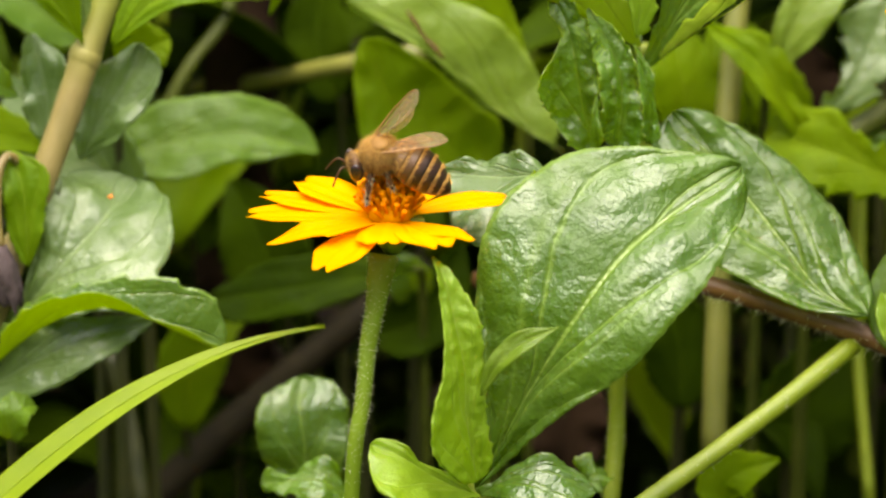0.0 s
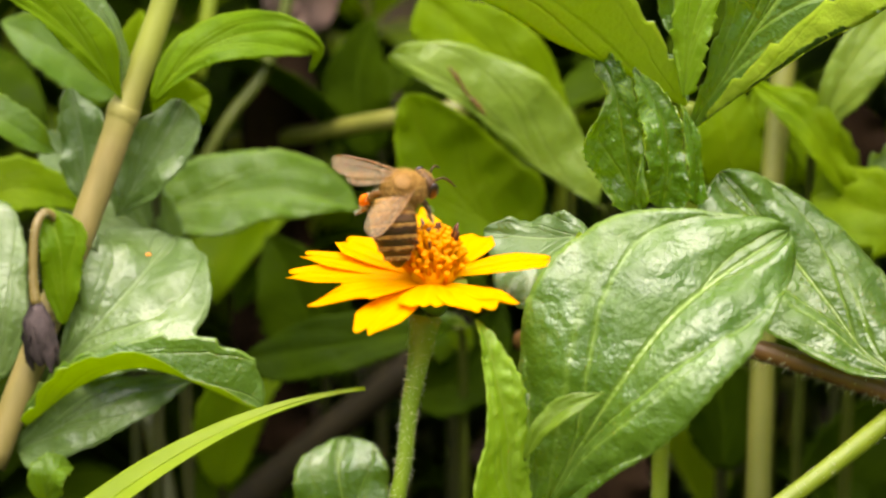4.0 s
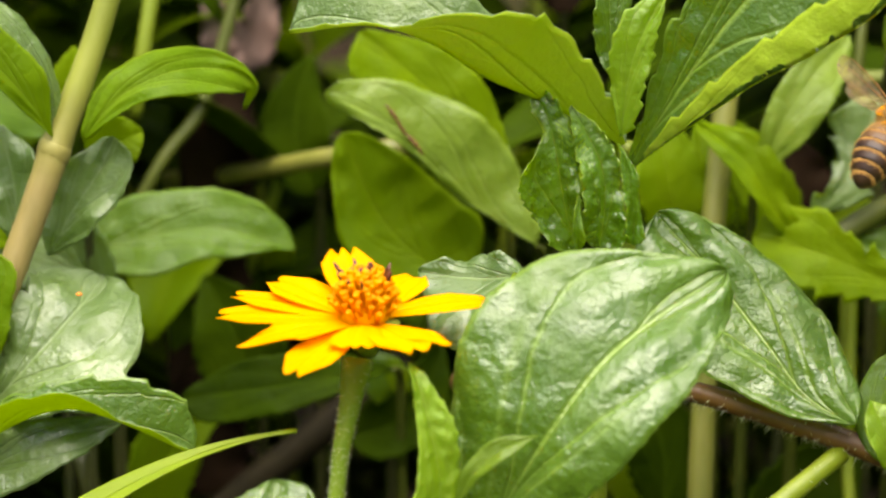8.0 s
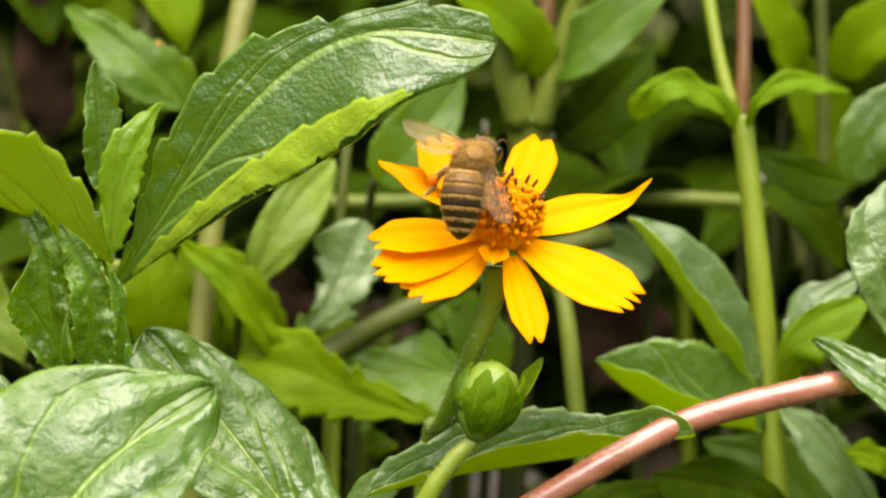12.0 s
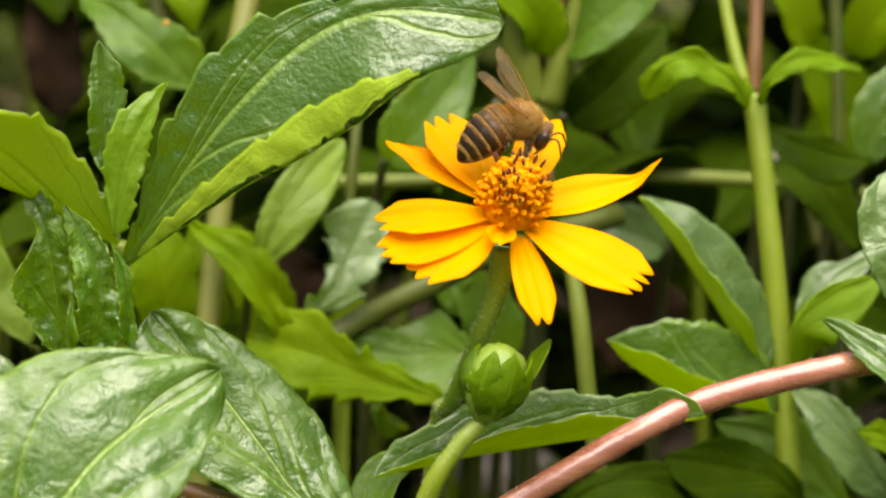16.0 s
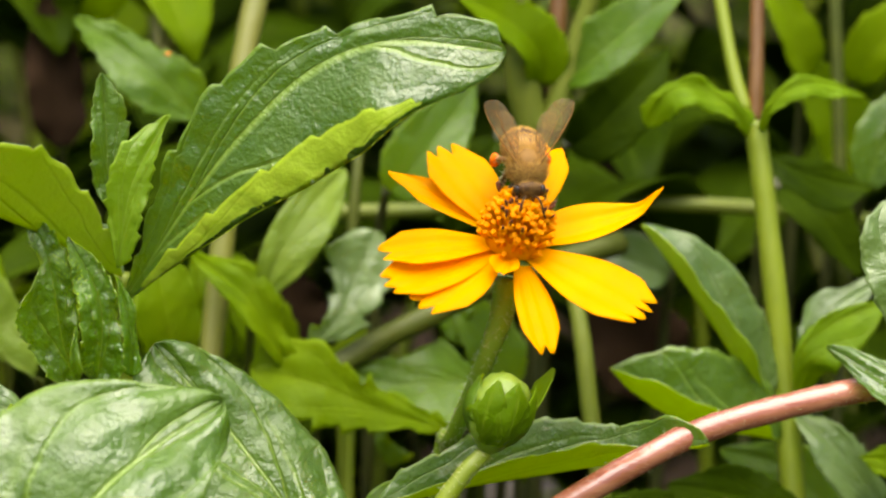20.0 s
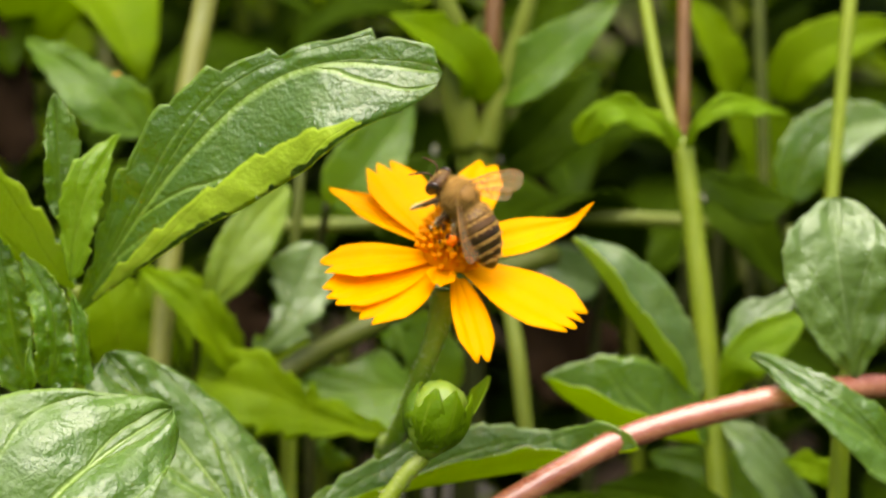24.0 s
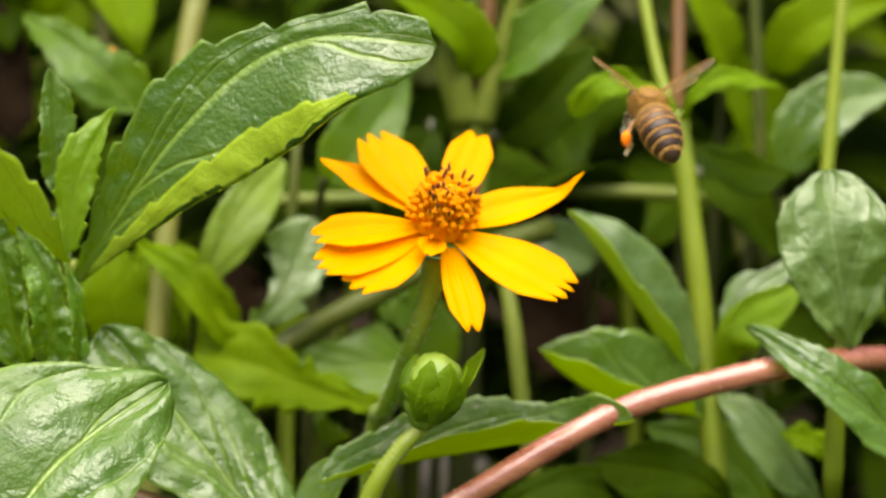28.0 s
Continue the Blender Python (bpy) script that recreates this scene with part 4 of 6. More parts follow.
for az, ln, wd, opening in ((20, 10.5, 4.5, 0.5), (95, 8.6, 6, 0.12), (170, 8.4, 6, 0.1), (240, 8.8, 6.4, 0.1), (285, 9.2, 6.6, 0.12), (335, 8.8, 6, 0.16)):
    a = radians(az)
    d = np.array((math.cos(a), math.sin(a), 0))
    br = leaf(LIME if az != 170 else GREEN, bud, d * 1.2 + (0, 0, 0.6), d * 3.9 + (0, 0, 4.2), d * (2.2 + 6 * opening) + (0, 0, ln), wd, (d[0], d[1], 0.1), name="bract", nu=14, nv=4, left=(-22, -15, 0, .6), right=(-22, -15, 0, .6), ser=0.03)
    br.matrix_local = pose(0, 0, 0, 4, 14, 0)

# ---- right shoot ----
rights = thing("leafy_shoot", "upright shoot with small curled leaves at its node", "plant", "shoots", at=(111.8, 30.4, 84.8))
tube("stem", [(112.8, 28.0, 74.9), (111.5, 32.1, 91.4), (109.6, 35.2, 108.1), (108.0, 38.5, 121.3), (107.8, 39.1, 123.6)], [1.6, 1.5, 1.4, 1.35, 1.15], STEM, rights)
tube("stem", [(107.8, 39.0, 123.2), (107.9, 40.7, 129.9), (108.4, 45.0, 143.0), (108.9, 49.3, 156.2)], [0.95, 0.9, 0.9, 0.85], STEM_BROWN, rights)
tube("stem", [(106.6, 39.3, 124.6), (105.1, 41.8, 130.4), (103.4, 46.6, 141.4), (101.4, 51.9, 154.4)], [0.9, 0.8, 0.8, 0.75], STEM, rights)
blade(PALE, rights, [(109.4, 30.5, 91.3), (104.8, 28.5, 96.3), (100.3, 28.0, 102.6), (96.4, 28.5, 107.9), (92.8, 30.5, 112.5)], (1.2, 2.6, 2.9, 2.6, 1.6), (5.4, 7.0, 7.0, 5.7, 3.4), (0.3, -0.5, 0.8), "pale leaf with a bright lower edge", fold=(78, 28), ser=0.3, lumps=0.4)
blade(LIME, rights, [(112.3, 30.0, 90.1), (112.1, 28.4, 96.8), (116.0, 29.0, 100.8), (122.5, 31.0, 103.2)], (0.5, 0.5, 1.2, 1.2, 0.7), (2.2, 4.9, 4.7, 4.5, 2.5), (0.2, -0.8, 0.55))
blade(PALE, rights, [(112.2, 31.0, 93.4), (113.3, 30.5, 99.1), (117.7, 31.0, 103.2), (123.5, 33.0, 105.9)], (0.4, 0.8, 2.8, 1.2, 1.0), (0.6, 1.2, 1.2, 1.7, 0.6), (0.1, -0.6, 0.8), fold=(12, 8), ser=0.7, teeth=6)
blade(GLOSSY, rights, [(110.6, 29.5, 86.6), (103.7, 26.0, 88.4), (97.0, 25.0, 90.2), (91.4, 25.0, 93.6), (88.8, 25.3, 96.3)], (1.4, 4.8, 6.5, 7.0, 5.8), (6.3, 8.5, 8.9, 8.3, 5.8), (0, -0.6, 0.8), "glossy leaf with a bright lower edge", fold=(72, 42), ser=0.5, teeth=9, lumps=0.4)
blade(LIME, rights, [(106.7, 38.0, 122.0), (103.5, 35.0, 126.3), (99.0, 33.5, 128.6), (95.8, 34.0, 127.7), (93.9, 36.0, 123.2)], (0.8, 2.5, 2.8, 3.1, 1.6), (2.4, 1.8, 1.3, 1.0, 1.7), (0.1, -0.75, 0.65), "small curled leaf", fold=(10, 12), curl=(0, -20), ser=0.6, teeth=8, wav=0.6, lumps=0.5)
blade(LIME, rights, [(108.1, 38.0, 122.4), (108.7, 36.0, 125.5), (111.1, 35.5, 128.2), (115.5, 37.0, 128.7), (120.9, 38.9, 126.9)], (0.5, 1.0, 1.0, 0.7, 0.4), (0.8, 1.3, 2.4, 2.7, 1.2), (-0.1, -0.7, 0.7), "small curled leaf", ser=0.6, teeth=8, wav=0.4, lumps=0.5)
blade(SHADED, rights, [(110.1, 47.0, 118.6), (113.9, 46.5, 116.7), (118.4, 47.0, 115.0), (124.7, 48.0, 113.8)], (0.7, 1.6, 2.3, 1.9, 1.0), (1.6, 3.8, 4.7, 4.4, 1.6), (0, -0.75, 0.65))

# ---- shoot beside the runner's end ----
side = thing("leafy_shoot", "shoot with pale rounded leaves beside the runner", "plant", "shoots", at=(123.5, 7.1, 82.0))
blade(PALE, side, [(123.6, 8.0, 100.1), (122.2, 6.5, 106.3), (120.5, 6.5, 114.6), (120.6, 11.0, 121.4)], (2.1, 4.8, 6.5, 6.7, 3.4), (2.2, 5.2, 6.6, 6.8, 4.3), (-0.1, -0.68, 0.72), "rounded pale leaf with sunken veins", ser=0.5, quilt=0.55, lumps=0.75, lump_size=1.2, nu=48, nv=14)
blade(GLOSSY, side, [(131.8, 2.6, 87.7), (124.6, 0.0, 94.4), (117.5, 0.0, 99.6), (110.3, 6.0, 103.2)], (3.9, 5.4, 4.4, 3.0, 0.7), (3.6, 3.4, 3.3, 2.6, 1.4), (-0.2, -0.6, 0.8), "glossy leaf crossing the runner", fold=(8, 12), ser=0.4, quilt=0.5, lumps=0.4, nu=44, nv=10)
tube("stem", [(122.5, 9.0, 81.5), (123.1, 9.4, 99.7), (127.9, 12.7, 104.5)], [1.2, 1.1, 1.0], STEM, side)

# ---- leaves and stems behind ----
back = "back"
BINS = [thing("leafy_shoot", "shoot of the same plant in the shade behind", "plant", "shoots behind", at=(x, 48 + 6 * (x % 3), 0)) for x in range(-60, 150, 24)]


def behind(p):
    return min(BINS, key=lambda b: abs(b.location.x / MM - p[0]))


blade(SOFT, back, [(21.8, 42.0, 91.1), (14.6, 42.0, 96.3), (6.4, 41.0, 104.8), (-3.5, 41.0, 110.0)], (0.3, 0.7, 1.4, 1.9, 1.2), (4.7, 7.3, 7.4, 5.7, 3.3), (0.2, -0.85, 0.55), "broad green leaf with a brown scar along it", fold=(-20, 14), ser=0.3, lumps=0.6, wav=0.5)
blade(OLIVE, back, [(13.5, 47.0, 84.6), (7.3, 47.0, 88.9), (2.5, 48.0, 94.2), (-1.6, 49.0, 103.4)], (1.6, 4.4, 6.1, 4.4, 2.4), (7.8, 8.2, 8.0, 7.0, 3.7), (0.0, -0.9, 0.4), fold=(8, 8), ser=0.2, lumps=0.6)
blade(OLIVE, back, [(18.2, 50.0, 100.1), (12.7, 50.0, 105.0), (6.6, 51.0, 110.4), (0.4, 52.0, 115.2)], (1.3, 3.5, 4.2, 4.9, 5.1), (2.4, 4.9, 5.3, 4.2, 1.8), (0.1, -0.9, 0.45), fold=(8, 8), ser=0.2)
blade(GREEN, back, [(-32.7, 46.0, 89.0), (-24.7, 45.0, 91.4), (-16.6, 45.0, 92.4), (-7.1, 46.0, 89.6)], (3.7, 5.4, 5.2, 4.6, 3.0), (3.5, 6.1, 5.5, 4.0, 1.2), (0, -0.75, 0.65), ser=0.3, lumps=0.5)
blade(SHADED, back, [(4.6, 48.0, 74.0), (-2.9, 47.0, 73.2), (-11.2, 47.0, 71.8), (-21.2, 47.5, 70.2)], (0.9, 2.5, 3.6, 4.1, 3.5), (1.6, 3.6, 3.9, 3.9, 2.0), (0, -0.8, 0.6), fold=(8, 8))
blade(GLOSSY, back, [(-8.5, 16.6, 54.9), (-8.8, 16.0, 60.7), (-9.4, 17.0, 65.3), (-9.1, 20.0, 68.1)], (2.6, 4.9, 5.6, 5.2, 2.3), (3.5, 4.8, 5.7, 5.9, 4.0), (0, -0.9, 0.45), fold=(12, 12), ser=0.4, wav=0.6, quilt=0.5)
blade(CRINKLE, back, [(-3.0, 4.8, 57.9), (-6.6, 4.1, 60.2), (-9.9, 5.0, 60.0), (-13.8, 5.7, 59.2)], (1.7, 3.9, 3.8, 2.9, 1.1), (1.0, 2.3, 2.7, 1.1, 1.3), (0, -0.6, 0.8), "crinkled leaf near the ground", ser=0.6, wav=0.8, lumps=0.7)
blade(GREEN, back, [(42.0, 57.0, 120.0), (37.3, 57.0, 125.1), (32.8, 59.0, 128.6), (26.8, 61.0, 131.9)], (2.2, 5.0, 5.5, 3.8, 1.6), (3.6, 3.8, 2.7, 2.2, 1.2), (0.2, -0.9, 0.45), "dark green serrated leaf with an orange speck", ser=0.8, teeth=8, nu=44, lumps=0.5)
blade(SOFT, back, [(48.3, 40.0, 100.5), (50.5, 40.0, 106.1), (54.3, 42.0, 111.9), (59.0, 45.0, 116.3)], (0.9, 2.3, 2.7, 2.4, 1.5), (1.6, 3.5, 4.1, 3.7, 1.9), (0.1, -0.9, 0.45), fold=(8, 10), ser=0.2)
blade(PALE, back, [(54.7, 41.0, 94.7), (58.0, 41.0, 99.0), (60.4, 43.0, 103.5), (62.9, 45.0, 108.8)], (1.3, 1.3, 2.0, 4.7, 2.8), (1.3, 2.9, 3.9, 4.0, 2.9), (0.1, -0.92, 0.4), "pale leaf with a torn edge", fold=(8, 10), ser=1.6, teeth=5, nu=60, wav=0.5)
blade(OLIVE, back, [(52.8, 38.0, 91.3), (49.9, 38.0, 96.8), (46.5, 39.0, 102.1), (40.2, 42.0, 106.6)], (0.6, 1.8, 2.4, 2.2, 1.3), (1.6, 2.0, 3.2, 2.9, 1.2), (0.2, -0.85, 0.5), fold=(10, 14), ser=0.2, lumps=0.5)
blade(OLIVE, back, [(71.3, 36.7, 86.0), (63.6, 36.0, 88.4), (55.3, 36.0, 91.8), (47.4, 38.6, 93.1)], (1.2, 2.5, 4.4, 5.5, 2.8), (1.6, 2.4, 2.7, 4.7, 4.5), (0, -0.85, 0.5), "olive leaf with a notched margin", ser=2.0, teeth=6, nu=60, wav=0.4)
blade(OLIVE, back, [(44.5, 49.0, 91.5), (42.9, 49.0, 96.4), (41.9, 50.0, 100.4), (41.6, 52.0, 104.6)], (2.3, 2.7, 2.4, 1.7, 0.7), (2.0, 2.6, 2.8, 2.5, 1.4), (0, -0.92, 0.4), fold=(8, 8))
blade(GREEN, back, [(76.1, 43.0, 90.3), (69.7, 42.0, 90.5), (64.9, 42.0, 90.4), (58.7, 43.0, 92.1)], (3.5, 6.3, 4.9, 2.5, 1.0), (2.3, 5.5, 3.6, 3.0, 1.1), (0, -0.8, 0.6), fold=(10, 12), ser=0.8, teeth=5, nu=40)
blade(GREEN, back, [(76.4, 52.0, 93.9), (74.5, 51.0, 95.2), (72.7, 51.0, 96.9), (71.3, 52.0, 98.9)], (0.6, 2.1, 2.1, 1.4, 0.4), (2.6, 2.8, 2.9, 3.0, 2.1), (0, -0.85, 0.5))
blade(GREEN, back, [(66.2, 50.0, 77.8), (65.4, 50.0, 80.0), (65.0, 50.0, 81.4), (64.4, 51.0, 82.6)], (0.3, 0.8, 1.0, 1.0, 0.3), (2.9, 2.2, 1.5, 0.7, 0.7), (0, -0.85, 0.5))
blade(SHADED, back, [(83.4, 24.0, 75.4), (88.8, 23.0, 79.2), (95.2, 23.0, 79.5), (100.6, 25.0, 76.4)], (1.3, 1.7, 2.1, 2.7, 2.4), (1.5, 4.2, 5.2, 4.2, 1.4), (0, -0.7, 0.7))
blade(SHADED, back, [(113.7, 26.0, 76.0), (109.8, 25.0, 79.2), (104.7, 25.0, 80.7), (96.3, 26.0, 82.0)], (1.6, 4.2, 5.4, 5.1, 3.1), (1.5, 2.8, 3.9, 3.1, 1.2), (0, -0.8, 0.6))
blade(GREEN, back, [(120.6, 34.0, 73.7), (115.3, 34.0, 79.7), (110.8, 34.0, 82.7), (104.4, 35.0, 84.0)], (2.1, 4.4, 5.1, 4.6, 2.2), (1.3, 3.2, 3.8, 2.4, 1.0), (0, -0.85, 0.5))
blade(PALE, back, [(125.5, 27.0, 75.6), (120.8, 26.5, 81.6), (116.4, 27.0, 86.6), (112.0, 29.0, 89.8)], (1.5, 4.2, 4.4, 3.8, 1.6), (0.8, 2.0, 2.5, 2.4, 1.6), (0.1, -0.8, 0.6))
blade(OLIVE, back, [(126.7, 24.0, 82.2), (124.4, 24.0, 84.4), (121.9, 24.0, 85.5), (119.4, 25.0, 85.5)], (0.7, 2.1, 2.7, 2.4, 0.9), (0.6, 1.9, 1.5, 1.5, 0.4), (0, -0.7, 0.7), fold=(8, 8))
tube("stem", [(41.3, 32.9, 53.4), (42.0, 37.8, 73.1), (43.0, 42.8, 92.9), (46.7, 52.9, 125.2), (49.3, 58.0, 137.6), (51.5, 63.7, 152.3)], [1.5] * 6, STEM_PALE, back)
leaf(OLIVE, back, (52.8, 52.0, 88.5), (49.1, 52.0, 97.0), (43.6, 54.0, 105.0), 8, (0.2, -0.9, 0.4))
leaf(OLIVE, back, (128.1, 69.7, 110.0), (124.7, 69.8, 118.7), (118.8, 71.9, 127.1), 9, (0.1, -0.9, 0.4))
tube("scar", [(3.6, 40.0, 108.7), (4.7, 40.0, 107.2), (5.8, 40.0, 105.4), (7.1, 40.0, 104.0), (8.1, 40.0, 102.6)], [0.1, 0.28, 0.18, 0.3, 0.1], STEM_BROWN, "back", "brown scar along a leaf", sides=8, bumps=0.3)
POLLEN_DROP = plain_mat("pollen_drop", (0.45, 0.12, 0.01), (0.6, 0.2, 0.015), rough=0.8)
# leaves and stems seen in the gaps
leaf(OLIVE, back, (38.7, 48.3, 90.1), (37.8, 48.3, 98.6), (35.9, 51.9, 104.8), 9, (0.2, -1, 0.3))
leaf(GREEN, back, (65.3, 51.7, 112.2), (69.9, 51.1, 118.0), (75.7, 54.9, 125.1), 9, (-0.2, -1, 0.3))
tube("stem", [(51.5, 39.5, 88.2), (61.3, 43.1, 94.3), (69.6, 44.1, 98.4), (78.2, 47.1, 102.0), (94.7, 54.2, 105.6)], [1.5] * 5, STEM_SHADED_OLIVE, back)
tube("stem", [(89.8, 30.7, 77.8), (88.3, 33.0, 87.0), (87.1, 35.7, 97.5), (85.7, 39.9, 106.3)], [1.1, 1.1, 1.05, 1.0], STEM_OLIVE, back)
tube("stem", [(57.9, 66.8, 106.7), (70.8, 66.9, 107.0), (89.5, 67.2, 108.1), (113.6, 67.0, 107.6), (134.5, 70.4, 104.7)], [0.95] * 5, STEM_OLIVE, back)
tube("stem", [(59.9, 40.7, 68.1), (60.1, 43.7, 80.1), (60.3, 45.7, 88.1)], [0.75] * 3, STEM, back)
tube("stem", [(60.8, 53.3, 102.0), (61.5, 55.8, 112.1), (62.5, 60.0, 120.6)], [0.7] * 3, STEM_SHADED_OLIVE, back)
tube("stem", [(84.1, 52.4, 106.6), (84.1, 54.2, 114.0), (84.2, 54.8, 120.6)], [1.8, 2.1, 2.9], STEM_OLIVE, back)
tube("stem", [(85.0, 55.5, 119.1), (86.0, 57.4, 126.9), (86.8, 60.5, 139.2), (88.0, 65.9, 152.6)], [1.4, 1.15, 1.1, 1.0], STEM_BROWN, back)
tube("petiole", [(83.1, 53.5, 119.5), (81.2, 53.3, 126.9), (81.1, 53.0, 133.9), (78.4, 52.5, 140.2), (74.6, 53.1, 151.1)], [2.0, 2.1, 1.6, 1.2, 0.9], STEM_OLIVE, back)
tube("petiole", [(85.0, 53.5, 119.5), (86.9, 53.2, 126.6), (88.5, 52.8, 133.0), (90.2, 52.4, 139.7), (92.7, 53.2, 151.4)], [1.9, 1.5, 1.2, 1.0, 0.8], STEM_OLIVE, back)
leaf(OLIVE, back, (83.9, 53.0, 125.5), (81.2, 50.5, 132.2), (72.1, 51.6, 136.8), 8, (0, -0.7, 0.7))
leaf(GREEN, back, (86.7, 53.1, 126.2), (92.3, 50.4, 131.6), (101.8, 54.2, 138.9), 8, (-0.2, -0.8, 0.6))
leaf(SHADED, back, (89.3, 63.0, 116.0), (94.7, 62.0, 120.6), (101.6, 65.9, 127.9), 9, (0, -1, 0.3))
leaf(GREEN, back, (80.8, 51.5, 86.7), (77.7, 51.3, 93.9), (73.5, 52.4, 98.7), 8, (0, -0.8, 0.6))
tube("stem", [(124.0, 58.5, 98.3), (123.7, 63.2, 117.0), (123.1, 68.6, 138.6), (123.2, 74.4, 153.7)], [0.85] * 4, STEM_SHADED_OLIVE, back)
tube("stem", [(127.4, 39.8, 114.2), (128.4, 42.3, 124.2), (130.2, 46.5, 141.0), (132.0, 52.0, 154.7)], [0.85] * 4, STEM, back)
leaf(GLOSSY, back, (126.0, 55.8, 112.2), (130.1, 55.8, 120.4), (140.7, 56.5, 123.3), 9, (0.2, -0.8, 0.6))
leaf(OLIVE, back, (126.8, 68.9, 123.4), (131.3, 66.6, 130.6), (142.8, 67.3, 133.6), 8, (0, -0.8, 0.6))
leaf(OLIVE, back, (120.7, 69.1, 124.0), (118.1, 68.5, 130.2), (114.3, 70.2, 136.7), 7, (0.3, -0.8, 0.6))
leaf(SHADED, back, (115.1, 57.8, 111.8), (119.9, 54.9, 108.6), (125.1, 53.1, 101.4), 8, (0.2, -0.8, 0.6))
leaf(PALE, back, (102.3, 62.9, 99.4), (96.7, 61.5, 101.9), (92.2, 61.7, 102.7), 7, (0, -1, 0.4))
leaf(SHADED, back, (80.6, 67.1, 115.9), (77.4, 63.7, 110.8), (74.8, 64.1, 104.1), 8, (0, -1, 0.4))
# withered leaves, near black, added to put shade into the gaps
leaf(DEAD_SHADED, back, (26.9, 90.4, 110.5), (25.7, 90.6, 119.4), (24.6, 93.4, 130.8), 8, (0.1, -1, 0.3), "withered brown leaf, added near black as shade in a gap", wav=1.0)
leaf(DEAD_SHADED, back, (104.4, 71.3, 83.5), (98.9, 70.8, 89.6), (93.7, 72.2, 95.2), 14, (0, -1, 0.3), "withered brown leaf, added near black as shade in a gap", wav=1.0)
leaf(DEAD_SHADED, back, (58.7, 70.1, 86.7), (56.0, 69.5, 92.7), (54.2, 71.1, 99.0), 9, (0, -1, 0.3), "withered brown leaf, added near black as shade in a gap", wav=1.0)
leaf(DEAD_SHADED, back, (98.8, 81.8, 100.7), (96.6, 81.4, 107.5), (94.8, 83.0, 113.9), 12, (0, -1, 0.3), "withered brown leaf, added near black as shade in a gap", wav=1.0)
leaf(DEAD_SHADED, back, (-18.7, 77.2, 49.1), (-20.1, 77.1, 57.0), (-20.8, 79.3, 65.7), 13, (0, -1, 0.3), "withered brown leaf, added near black as shade in a gap", wav=1.0)
leaf(DEAD_SHADED, back, (23.9, 51.7, 45.9), (24.6, 51.5, 53.5), (26.7, 53.2, 60.4), 10, (0, -1, 0.3), "withered brown leaf, added near black as shade in a gap", wav=1.0)
# left half
tube("stem", [(-27.5, 63.6, 102.2), (-26.3, 63.5, 110.1), (-24.9, 66.1, 120.3), (-24.0, 71.1, 132.2)], [1.0] * 4, STEM, back)
tube("stem", [(-28.0, 62.5, 89.5), (-23.7, 64.4, 97.0), (-18.9, 68.1, 103.4), (-14.7, 73.6, 117.5), (-11.9, 78.7, 129.6)], [0.85] * 5, STEM_SHADED_OLIVE, back)
tube("stem", [(-25.1, 93.0, 87.5), (-15.1, 81.5, 91.1), (-2.6, 66.4, 96.6), (9.4, 64.8, 98.7), (24.1, 63.3, 100.7)], [1.2] * 5, STEM_PALE, back)
leaf(OLIVE, back, (-34.9, 43.6, 104.5), (-34.4, 42.8, 109.5), (-33.4, 44.1, 114.7), 5, (0, -1, 0.3))
leaf(OLIVE, back, (-31.0, 35.0, 103.0), (-27.6, 33.5, 105.4), (-24.9, 33.8, 106.6), 7, (0, -1, 0.3))
leaf(GREEN, back, (-54.3, 30.1, 108.1), (-47.5, 27.0, 104.1), (-42.8, 28.2, 100.8), 5, (0.2, -0.8, 0.6))
leaf(GREEN, back, (-36.5, 47.5, 103.6), (-43.2, 46.7, 108.7), (-50.6, 47.7, 112.6), 9, (0.2, -0.8, 0.6))
leaf(OLIVE, back, (-54.5, 39.8, 89.4), (-48.2, 38.9, 93.8), (-39.6, 40.2, 90.7), 8, (0, -0.7, 0.7))
leaf(PALE, back, (-29.7, 42.7, 84.5), (-37.7, 42.4, 91.6), (-46.2, 48.3, 98.6), 12, (0, -1, 0.3))
leaf(SHADED, back, (-4.9, 77.0, 89.7), (-7.7, 77.0, 97.9), (-5.6, 79.2, 107.0), 9, (0, -1, 0.3))
leaf(SHADED, back, (-11.9, 64.4, 64.1), (-14.7, 64.6, 72.9), (-19.0, 66.6, 81.2), 12, (0, -1, 0.3))
leaf(SHADED, back, (5.9, 71.6, 84.4), (12.3, 71.2, 91.1), (20.9, 71.7, 93.2), 9, (0, -1, 0.3))
leaf(SHADED, back, (-0.5, 56.1, 63.5), (6.5, 54.8, 66.8), (10.7, 56.8, 75.0), 9, (0, -1, 0.3))
leaf(GREEN, back, (5.1, 55.2, 68.2), (3.7, 53.9, 71.5), (1.6, 54.6, 74.2), 6, (0, -1, 0.3))
tube("stem", [(27.4, 12.4, 53.9), (28.2, 14.7, 63.0), (28.2, 14.7, 71.4)], [1.0] * 3, STEM, back, hairs=120, hair_len=0.4)
tube("stem", [(61.6, 39.1, 45.2), (60.2, 43.6, 63.0), (59.9, 47.0, 76.8), (60.0, 48.9, 84.3)], [0.75] * 4, STEM, back)
leaf(OLIVE, back, (42.4, 14.3, 53.2), (41.6, 13.2, 57.1), (47.6, 13.8, 59.4), 7, (0, -0.8, 0.6), "yellowing leaf with a brown edge")
leaf(SHADED, back, (38.3, 51.8, 54.8), (38.1, 52.0, 63.7), (34.6, 53.7, 70.7), 10, (0, -1, 0.3))
leaf(SHADED, back, (53.6, 59.6, 44.8), (57.1, 59.8, 53.9), (63.8, 61.6, 60.9), 14, (0, -1, 0.3))
